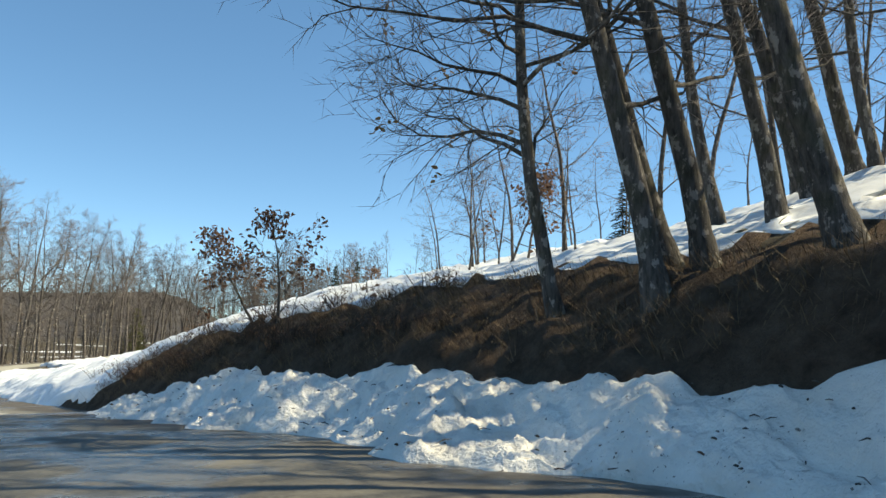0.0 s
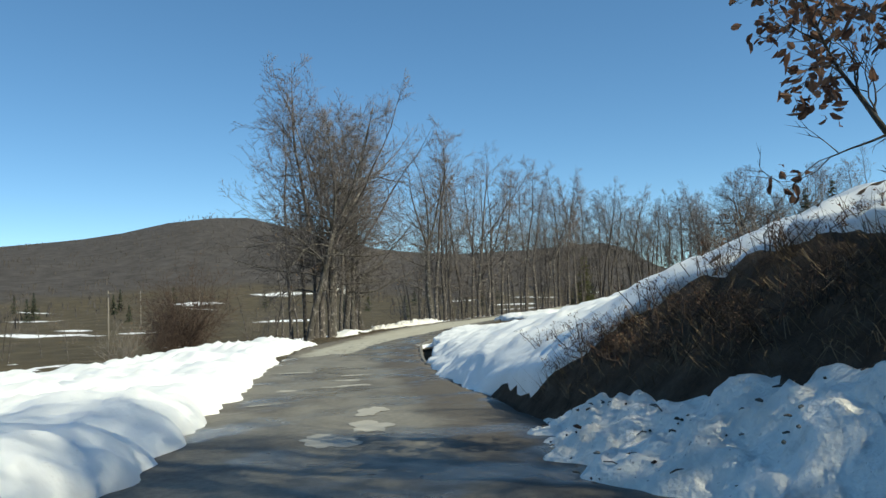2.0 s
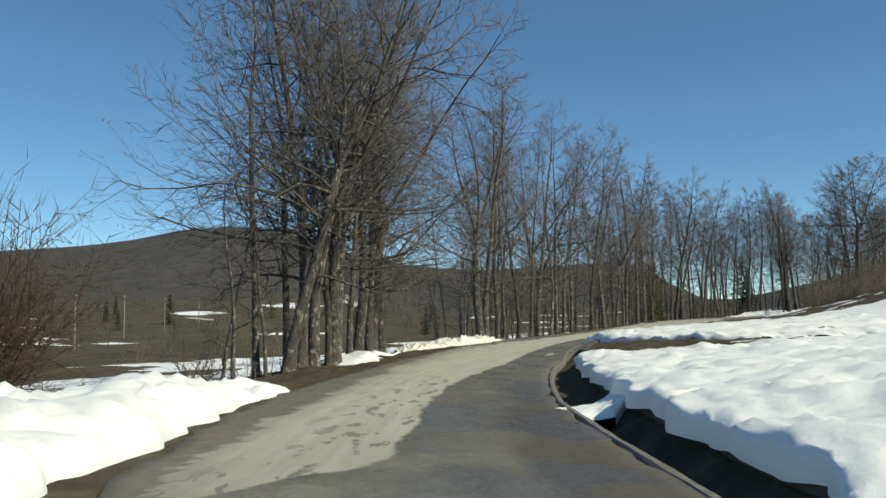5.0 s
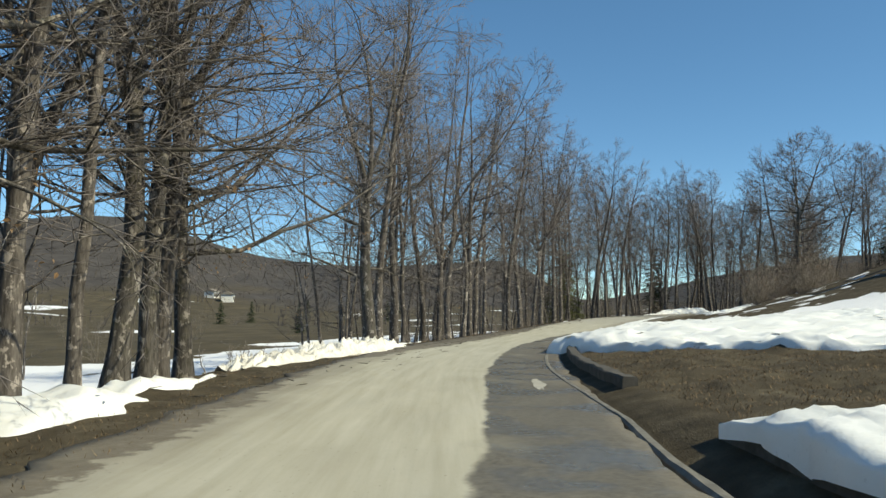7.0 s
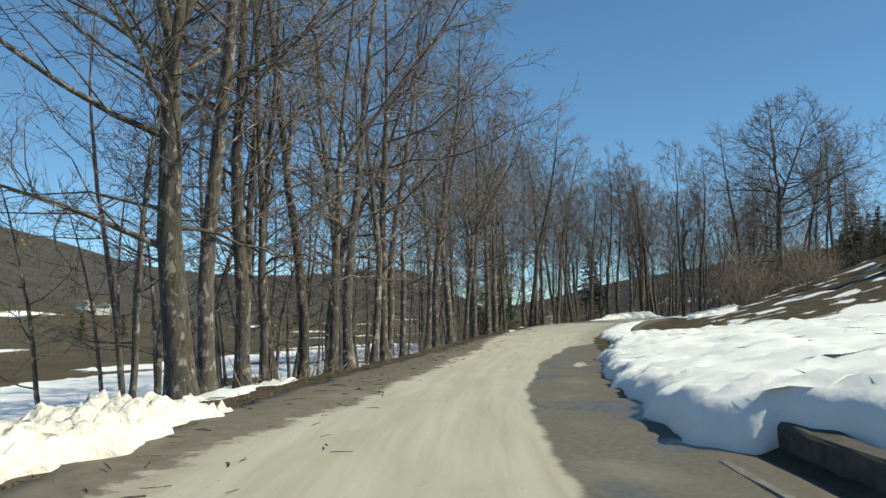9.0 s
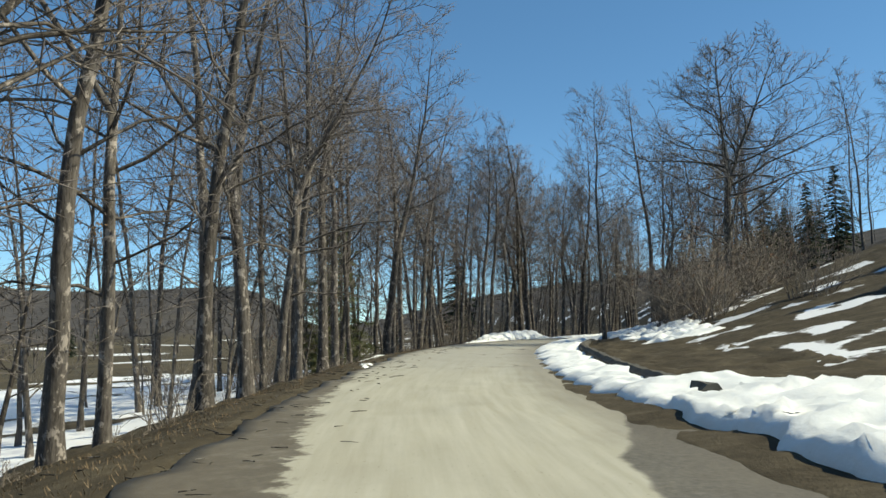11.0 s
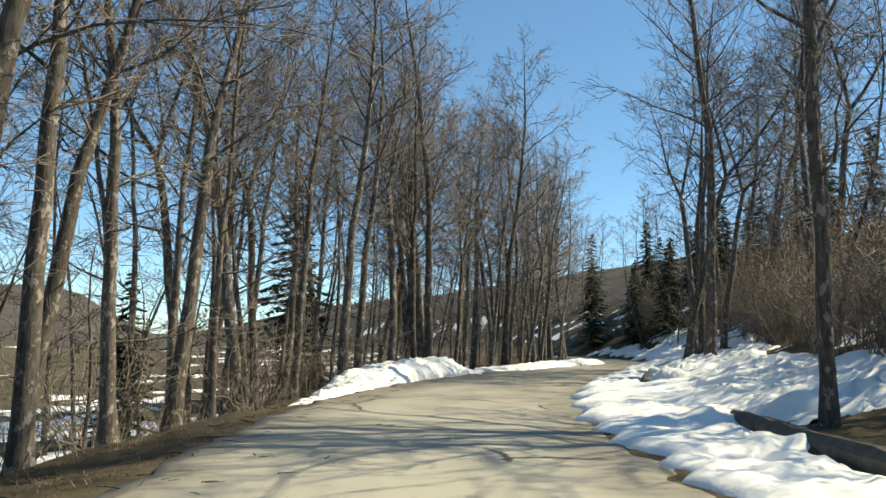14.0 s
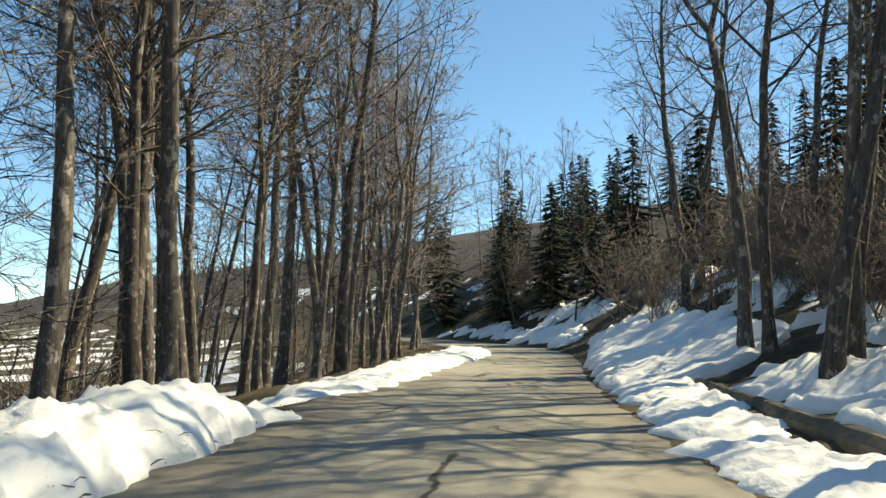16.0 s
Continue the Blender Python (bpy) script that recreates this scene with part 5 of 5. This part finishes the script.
for k in range(26):
    s = 150 + 40 * (k + slope.random()) / 26
    stand(slope.choice(low_tree), spot(s, slope.uniform(9.0, 17), slope.uniform(0, 360), slope.uniform(0.6, 0.95), leanx=slope.gauss(0, 4), leany=slope.gauss(0, 4)))
for k in range(34):
    s = 136 + 42 * (k + rng.random()) / 34
    stand(shrubs[k % 2], spot(s, rng.uniform(8.4, 10.5), rng.uniform(0, 360), rng.uniform(0.75, 1.2)))
for k in range(66):
    s = 124 + 84 * (k + rng.random()) / 66
    near = 7.4 if s < 170 else 5.0
    stand(shrubs[rng.choice((0, 1, 1))], spot(s, near + rng.uniform(0.4, 8) ** 1.0 + max(0, (134 - s) * 0.2), rng.uniform(0, 360), rng.uniform(0.8, 1.6)))
for s, d, k, size in ((207.0, 19.4, 1, 0.62), (208.5, 23.0, 1, 0.6), (211.0, 17.0, 0, 0.7), (193.9, 6.7, 0, 0.85), (196.2, 8.0, 0, 0.86), (194.7, 9.6, 0, 0.82), (190.0, 7.6, 0, 0.72), (198.5, 5.4, 0, 0.75), (201.0, 7.0, 1, 0.55), (188.4, 9.2, 0, 0.95), (182.7, 10.2, 0, 0.85)) + ((185.5, 11.8, 1, 0.5), (178.8, 11.8, 1, 0.5), (180.8, 14.5, 1, 0.5),
                      (175.3, 12.8, 0, 0.7), (206, 5.0, 0, 0.9), (210, 7.0, 1, 0.55), (205, 11, 1, 0.55), (190, 14, 1, 0.5), (198, 15, 1, 0.55), (168, 18, 0, 0.8), (128, 26, 0, 0.8), (121, 24, 0, 0.8)):
    stand(spruce[k], spot(s, d, rng.uniform(0, 360), size))
for s, d, k, size in ((169.5, 12.0, 0, 0.9), (173.2, 15.0, 0, 0.8)):
    stand(spruce[k], spot(s, d, s * 31, size))
for k in range(26):
    s = 182 + 34 * (k + slope.random()) / 26
    stand(slope.choice(thin + low_tree), spot(s, slope.uniform(4.6, 24), slope.uniform(0, 360), slope.uniform(0.6, 0.9), leanx=slope.gauss(0, 4), leany=slope.gauss(0, 4)))
for k in range(24):
    s, d = 192 + 40 * (k + rng.random()) / 24, rng.uniform(9, 42)
    stand(rng.choice(thin + [spruce[0], low_tree[1]]), spot(s, d, rng.uniform(0, 360), rng.uniform(0.7, 1.0)))
for s, d, kind, size in ((130.6, -8.0, pine[0], 1.25), (132.2, -9.2, pine[0], 1.3), (143, -10.2, spruce[0], 0.5), (155.6, -11.6, spruce[0], 1.05), (158.0, -12.5, spruce[0], 0.85), (133, -11, pine[0], 0.9)):
    stand(kind, spot(s, d, rng.uniform(0, 360), size))
# grove on the bank at the start; unseen oaks further right are added for shade
for x, y, kind, size in ((2.9, 13.6, 1, 0.95), (3.7, 14.1, 1, 0.95), (3.5, 15.1, 2, 0.95), (5.05, 13.1, 2, 1.0), (5.5, 16.1, 1, 0.9), (6.8, 17.6, 2, 0.95), (7.2, 14.0, 0, 0.95), (8.3, 18.5, 0, 0.9), (9.5, 21, 2, 1.0), (12, 17, 0, 1.0), (9.5, 9, 1, 1.0), (11, 11, 2, 1.0),
                         (9, 4.0, 0, 1.0), (13, 6, 1, 1.1), (11, 0, 2, 1.0), (16, 12, 0, 1.1), (15, 18, 1, 1.0), (18, 7, 2, 1.1), (5.2, 18.6, 0, 0.95), (7.5, 20.2, 1, 1.0)):
    s, d = (float(a[0]) for a in to_line(np.array([x]), np.array([y])))
    stand(bank_oak[kind], spot(s, d, rng.uniform(-25, 25), size, 0.1, leanx=rng.gauss(0, 2)))
s, d = (float(a[0]) for a in to_line(np.array([1.75]), np.array([15.1])))
stand(edge_oak, spot(s, d, 0, 1.0, 0.1))
for s, d, k in ((15.9, 4.4, 0), (17.1, 4.45, 1)):
    stand(young_oak[k], spot(s, d, 30 - 30 * k, 1.0))
stand(young_oak[0], spot(27, 13.5, 200, 0.9))
stand(young_oak[1], spot(16.6, 11.6, 120, 1.3))
for s, d, size in ((18.1, 11.4, 0.52), (17.6, 10.9, 0.46), (18.6, 12.0, 0.5), (19.4, 12.6, 0.46), (16.2, 11.0, 0.4), (17.2, 12.9, 0.55), (20.2, 13.6, 0.4), (18.9, 10.8, 0.34), (15.4, 11.8, 0.5), (16.0, 13.4, 0.55), (19.8, 11.4, 0.3)):
    stand(low_tree[int(s * 10) % 2], spot(s, d, s * 77, size))
for s, d, size in ((30.5, 12.0, 0.3), (32, 14.5, 0.36), (21, 15, 0.42), (18, 13, 0.6), (34, 16, 0.4), (10, 12, 0.9), (12, 11.5, 0.8), (15, 12.5, 0.8), (30, 22, 0.5), (25, 25, 0.6)):
    stand(rng.choice(low_tree), spot(s, d, rng.uniform(0, 360), size))
for k in range(20):
    s = -3 + 26 * (k + rng.random()) / 20
    stand(rng.choice(low_tree), spot(s, rng.uniform(14, 28), rng.uniform(0, 360), rng.uniform(0.8, 1.1) - 0.02 * max(0, s)))
for k in range(20):
    stand(rng.choice(thin), spot(rng.uniform(-6, 13), rng.uniform(13, 34), rng.uniform(0, 360), rng.uniform(0.55, 0.85)))
for s, d, size in ((21.6, 2.65, 0.26), (21.3, 2.9, 0.3), (20.8, 3.2, 0.3), (20.3, 3.5, 0.34), (19.7, 3.9, 0.32), (18.8, 4.1, 0.4), (18.0, 4.3, 0.36), (16.6, 4.6, 0.7), (15.2, 5.3, 0.6), (14.0, 5.8, 0.5), (24.0, 3.3, 0.4), (21.9, 4.9, 0.45), (12.8, 6.4, 0.5)):
    stand(shrubs[5], spot(s, d, rng.uniform(0, 360), size))
for k in range(26):
    s = 11 + 10.4 * (k + rng.random()) / 26
    low = float(np.interp(s, [11, 14, 17, 20, 21.4], [4.4, 4.0, 3.4, 2.8, 2.5]))
    stand(shrubs[5], spot(s, low + rng.uniform(0.0, 0.7), rng.uniform(0, 360), rng.uniform(0.28, 0.5), 0.1))
stand(spruce[0], spot(23, 24, 0, 0.28))
for s, d, k, size in ((48.2, -9.0, 4, 1.0), (48.8, -9.7, 4, 0.8), (46.9, -9.6, 4, 0.5), (43.0, -9.5, 1, 0.7), (57.0, -8.8, 0, 0.8), (52, -7.2, 2, 1.0)) + ((54, -6.6, 2, 1.1), (60, -7.6, 2, 1.0), (71, -5.6, 2, 1.0), (86, -4.6, 2, 1.1), (91, 6.2, 2, 0.45), (94.5, 4.9, 2, 0.5), (87, 8.5, 2, 0.5), (100, 8, 2, 0.6), (95.5, 7.2, 2, 0.35), (88, 5.6, 2, 0.25), (84.5, 6.5, 2, 0.22), (80.5, 5.2, 2, 0.2), (26, 6.5, 2, 0.6), (22.5, 6.0, 2, 0.7), (16, 6.4, 2, 0.7)):
    stand(shrubs[k], spot(s, d, rng.uniform(0, 360), size))


# ---- dry grass on the bank and verges ----
def grass_field(name, label, count, seed, s_range, d_range, length, droop, keep=None):
    r = np.random.RandomState(seed)
    s, d = r.uniform(*s_range, count), r.uniform(*d_range, count)
    if keep is not None:
        ok = keep(s, d)
        s, d = s[ok], d[ok]
    p = put(s, d, ground_over(s, d))
    _, nrm = at_line(s)
    n = len(s)
    ln = r.uniform(0.5, 1.2, n) * length
    w = r.uniform(0, 6.283, n)
    out = np.stack([np.cos(w), np.sin(w)], -1) * 0.5 - nrm * droop
    fall = droop > 0.5
    tip = np.concatenate([out * ln[:, None], (ln * (r.uniform(-0.75, -0.15, n) if fall else r.uniform(0.1, 0.8, n)))[:, None]], -1)
    mid = np.concatenate([out * 0.5 * ln[:, None], (ln * (0.04 if fall else 0.3))[:, None]], -1)
    sd = np.stack([-np.sin(w), np.cos(w), 0 * w], -1) * 0.0042
    v = np.stack([p - sd, p + sd, p + mid + sd * 0.8, p + mid - sd * 0.8, p + tip], 1).reshape(-1, 3)
    b = 5 * np.arange(n)
    f = [tuple(x) for x in np.stack([b, b + 1, b + 2, b + 3], -1)] + [tuple(x) for x in np.stack([b + 3, b + 2, b + 4], -1)]
    tagged(mesh_object(name, v, f, GRASS, smooth_shade=False), label, "grass", kind="stuff")


# the bare earth ends where the snow on the slope begins
BARE_S, BARE_D = [8, 14, 15.2, 16, 17.1, 18.5, 19.6, 20.2, 20.8, 21.4, 21.8], [8, 6.4, 5.3, 4.7, 4.45, 4.25, 4.1, 3.7, 3.3, 2.9, 2.5]
grass_field("dry_grass", "matted dry grass and rootlets hanging over the bank", 28000, 7, (-6, 22), (2.3, 7.6), 0.26, 0.85, lambda s, d: (lumps(s, d, 1.7, 71) > -0.25) & (d > np.interp(s, [-6, 5, 9, 12, 15, 17, 20, 22], [6.3, 6.0, 4.8, 4.1, 3.6, 3.2, 2.6, 2.3])) & (s < 21.7) & (d < np.interp(s, BARE_S, BARE_D)))
grass_field("dry_grass", "tangled dead stalks standing out of the earth bank", 15000, 17, (4, 22), (2.2, 6.8), 0.42, 0.45, lambda s, d: (lumps(s, d, 1.3, 73) > -0.5) & (d > np.interp(s, [4, 5, 9, 12, 15, 17, 20, 22], [6.0, 5.9, 4.7, 4.0, 3.5, 3.1, 2.5, 2.2])) & (s < 21.7) & (d < np.interp(s, BARE_S, BARE_D)))
grass_field("dry_grass", "short dry grass on the road's verge", 24000, 8, (46, 165), (-5.6, -2.7), 0.10, 0.1, lambda s, d: lumps(s, d, 2.2, 72) > -0.4)
grass_field("dry_grass", "short bleached turf behind the gutter wall", 18000, 9, (56, 76), (3.2, 9.5), 0.085, 0.0)


# ---- far things in the valley ----
def far_z(x, y):
    return float(ground_z([x], [y])[0][0])


def box(x0, x1, y0, y1, z0, z1):
    v = [Vector((x, y, z)) for z in (z0, z1) for x, y in ((x0, y0), (x1, y0), (x1, y1), (x0, y1))]
    return v, [(3, 2, 1, 0), (4, 5, 6, 7), (0, 1, 5, 4), (1, 2, 6, 5), (2, 3, 7, 6), (3, 0, 4, 7)]


def house(x, y, turn, w, l, h):
    root = new("house")
    z = far_z(x, y)
    root.matrix_basis = pose(x, y, z - 0.3, 0, 0, turn)
    part("wall", *box(-w / 2, w / 2, -l / 2, l / 2, 0, h), WALLPAINT, root, smooth_shade=False)
    rv = [Vector(p) for p in ((-w / 2 - 0.5, -l / 2 - 0.5, h), (w / 2 + 0.5, -l / 2 - 0.5, h), (w / 2 + 0.5, l / 2 + 0.5, h), (-w / 2 - 0.5, l / 2 + 0.5, h), (0, -l / 2 - 0.5, h + w * 0.28), (0, l / 2 + 0.5, h + w * 0.28))]
    part("roof", rv, [(0, 1, 4), (1, 2, 5, 4), (2, 3, 5), (3, 0, 4, 5), (3, 2, 1, 0)], OLDWOOD, root, smooth_shade=False)
    for side in (-1, 1):
        for k in range(4):
            yy = -l / 2 + l * (k + 0.5) / 4
            part("window", *box(side * w / 2 - 0.04, side * w / 2 + 0.04, yy - 0.6, yy + 0.6, h * 0.35, h * 0.75), GLASSDARK, root, smooth_shade=False)
    tagged(root, "small white plastered house across the valley", "house", "valley houses")


house(-252, 311, 35, 5, 9, 3.4)
house(-267, 318, 20, 4.5, 6, 3)


def pole(x, y, h):
    root = new("utility_pole")
    root.matrix_basis = Matrix.Translation((x, y, far_z(x, y)))
    shaft, arm = Wood(), Wood()
    shaft.tube([Vector((0, 0, -0.3)), Vector((0, 0, h))], [0.13, 0.09], 8)
    arm.tube([Vector((-0.8, 0, h - 0.5)), Vector((0.8, 0, h - 0.5))], [0.05, 0.05], 5)
    part("shaft", shaft.v, shaft.f, OLDWOOD, root)
    part("crossarm", arm.v, arm.f, OLDWOOD, root)
    tagged(root, "weathered wooden utility pole in the valley", "pole", "valley poles")


for x, y in ((-150, 120), (-178, 150), (-120, 92), (-205, 182)):
    pole(x, y, 8)
for x, y, k, size in ((-97, 143.5, 0, 0.5), (-258, 158, 0, 0.9), (-240, 175, 0, 0.7), (-265, 195, 1, 0.6), (-230, 140, 0, 0.7)):
    stand(spruce[k], Matrix.Translation((x, y, far_z(x, y))) @ Matrix.Diagonal((size, size, size, 1)))
for k in range(46):
    x, y = -rng.uniform(70, 210), rng.uniform(60, 250)
    z, ss, dd = ground_z([x], [y])
    if dd[0] < -32:
        stand(shrubs[3], Matrix.Translation((x, y, float(z[0]))) @ Matrix.Rotation(rng.uniform(0, 6), 4, "Z") @ Matrix.Diagonal((*(rng.uniform(0.7, 1.5),) * 3, 1)))


def far_wood(name, label, count, seed, r_range, height, radius, keep):
    """Distant leafless trees on the hills, each a thin tapering stem with two forks."""
    r = np.random.RandomState(seed)
    a, q = np.radians(r.uniform(-25, 100, count)), np.sqrt(r.uniform(r_range[0] ** 2, r_range[1] ** 2, count))
    x, y = -35 - np.sin(a) * q, 45 + np.cos(a) * q
    z, s, d = ground_z(x, y)
    ok = keep(x, y, q) & (np.abs(d) > 40)
    w = Wood()
    for px, py, pz in zip(x[ok], y[ok], z[ok]):
        foot, h = Vector((px, py, pz - 0.3)), height * r.uniform(0.6, 1.2)
        top = foot + Vector((r.normal(0, 0.3), r.normal(0, 0.3), h))
        w.spike(foot, top, radius * r.uniform(0.7, 1.3))
        for side in (-1, 1):
            w.spike(foot.lerp(top, 0.45), top + Vector((side * h * 0.18 + r.normal(0, 0.3), r.normal(0, 0.6), -h * 0.15)), radius * 0.7)
    tagged(mesh_object(name, w.v, w.f, FAR_TWIG), label, "woods", kind="stuff")


FAR_TWIG = make_plain("far_bare_wood", (0.045, 0.04, 0.037), (0.1, 0.09, 0.083), 0.05, 0.95)
far_wood("far_woods", "leafless woods covering the hills across the valley", 4500, 61, (300, 760), 3.4, 0.42, lambda x, y, q: lumps(x, y, 120, 13) > -0.6)
far_wood("far_hedges", "bare hedges and field trees along the foot of the hills", 2400, 62, (120, 330), 4.6, 0.26, lambda x, y, q: lumps(x, y * 1.6, 60, 33) > 0.75)
far_spruce = conifer(143, "small dark spruce at the foot of the hills", 6.0, 1.7, NEEDLE, bare=0.04)
valley = random.Random(19)
for k in range(14):
    a, q = radians(valley.uniform(20, 85)), valley.uniform(150, 330)
    x, y = -35 - math.sin(a) * q, 45 + math.cos(a) * q
    stand(far_spruce, Matrix.Translation((x, y, far_z(x, y))) @ Matrix.Diagonal((*(valley.uniform(0.7, 1.5),) * 3, 1)))
for k in range(16):
    s, d = valley.uniform(52, 96), -valley.uniform(24, 60)
    stand(valley.choice(low_tree), spot(s, d, valley.uniform(0, 360), valley.uniform(0.45, 0.8)))


# ---- sticks and litter ----
def litter(name, label, count, seed, s_range, d_of, size, material, height=None, lift=0.01):
    r = np.random.RandomState(seed)
    w = Wood()
    for _ in range(count):
        s = r.uniform(*s_range)
        d = d_of(s, r)
        h = float(ground_over([s], [d])[0]) if height is None else height(s, d)
        p = Vector(put(np.array([s]), np.array([d]), np.array([h + lift]))[0])
        a, ln = r.uniform(0, 6.283), size * r.uniform(0.4, 1.5)
        q = p + Vector((math.cos(a), math.sin(a), r.uniform(-0.05, 0.12))) * ln
        mid = p.lerp(q, 0.5) + Vector((r.normal(0, 0.08), r.normal(0, 0.08), 0.01)) * ln
        t = r.uniform(0.004, 0.011) * (0.6 + size)
        w.tube([p, mid, q], [t, t, t * 0.6], 4)
    tagged(mesh_object(name, w.v, w.f, material), label, "litter", kind="stuff")


litter("fallen_sticks", "dark broken sticks lying on the verge", 640, 3, (62, 150), lambda s, r: -r.uniform(2.0, 4.6), 0.27, OAK_BARK)
litter("fallen_sticks", "small sticks scattered on the road's left side", 260, 4, (66, 132), lambda s, r: -r.uniform(0.9, 2.6), 0.16, OAK_BARK, lambda s, d: 0.03)


def scatter(name, label, ob, count, seed, size, thick, material):
    """Bits lying on the surface of another mesh."""
    r = np.random.RandomState(seed)
    w = Wood()
    for i in r.randint(0, len(ob.data.vertices), count):
        p = ob.data.vertices[int(i)].co + Vector((r.uniform(-0.05, 0.05), r.uniform(-0.05, 0.05), thick * 0.5))
        a, ln = r.uniform(0, 6.283), size * r.uniform(0.3, 1.6)
        q = p + Vector((math.cos(a), math.sin(a), r.uniform(-0.1, 0.3))) * ln
        t = thick * r.uniform(0.5, 1.3)
        w.tube([p, p.lerp(q, 0.5) + Vector((0, 0, 0.1 * ln)), q], [t * 0.7, t, t * 0.4], 4)
    tagged(mesh_object(name, w.v, w.f, material), label, "litter", kind="stuff")


scatter("fallen_sticks", "twigs dropped on the ploughed snow bank", front_bank, 230, 5, 0.16, 0.008, OAK_BARK)
scatter("fallen_sticks", "twigs dropped on the snow heap beside the road", heap, 90, 8, 0.22, 0.008, OAK_BARK)
scatter("bark_litter", "crumbs of bark and leaves on the dirty snow", front_bank, 620, 6, 0.045, 0.012, OAK_BARK)
scatter("leaf_litter", "fallen brown leaves on the dirty snow", front_bank, 90, 7, 0.05, 0.014, LEAF)


# ---- pale patches on the damp asphalt ----
def pale_patch(s, d, length, width, seed):
    r = np.random.RandomState(seed)
    n, rings = 40, 5
    a = np.linspace(0, 2 * math.pi, n, endpoint=False)
    edge = 1 + 0.16 * np.sin(2 * a + r.uniform(0, 6)) + 0.13 * np.sin(3 * a + r.uniform(0, 6)) + 0.1 * np.sin(5 * a + r.uniform(0, 6)) + 0.06 * np.sin(9 * a + r.uniform(0, 6)) + r.normal(0, 0.06, n)
    f = np.linspace(0.15, 1, rings)[:, None]
    sg = s + 0.5 * length * f * edge * np.cos(a) + 0.15 * length * f * np.sin(a) * r.uniform(-1, 1)
    dg = d + 0.5 * width * f * edge * np.sin(a)
    h = 0.035 - 0.012 * (dg / 2.5) ** 2 + 0.012 * lumps(sg, dg, 1.9, 44, 2)
    v = put(sg, dg, h).reshape(-1, 3)
    faces = [(k * n + q, (k + 1) * n + q, (k + 1) * n + (q + 1) % n, k * n + (q + 1) % n) for k in range(rings - 1) for q in range(n)] + [tuple(range(n))]
    tagged(mesh_object("pale_patch", v, faces, PALE_TONE), "pale patch on damp asphalt", "dust", kind="stuff")


PALE_TONE = make_plain("pale_patch_tone", (0.3, 0.288, 0.25), (0.47, 0.45, 0.4), 3.5, 0.9)
for k, (s, d, length, width) in enumerate(((27.5, -0.05, 0.5, 0.85), (26.9, -1.22, 0.4, 0.42), (28.9, -0.05, 0.28, 0.75), (32.2, -1.3, 0.35, 1.1), (24.5, -1.35, 0.3, 0.5), (22.8, 0.25, 1.0, 0.42), (21.3, 0.2, 0.9, 0.5), (20.2, -0.25, 0.9, 0.6), (30.4, 0.2, 0.25, 1.0), (64.2, 1.72, 2.2, 0.2), (87.1, 1.93, 1.7, 0.34))):
    pale_patch(s, d, length, width, 200 + k)
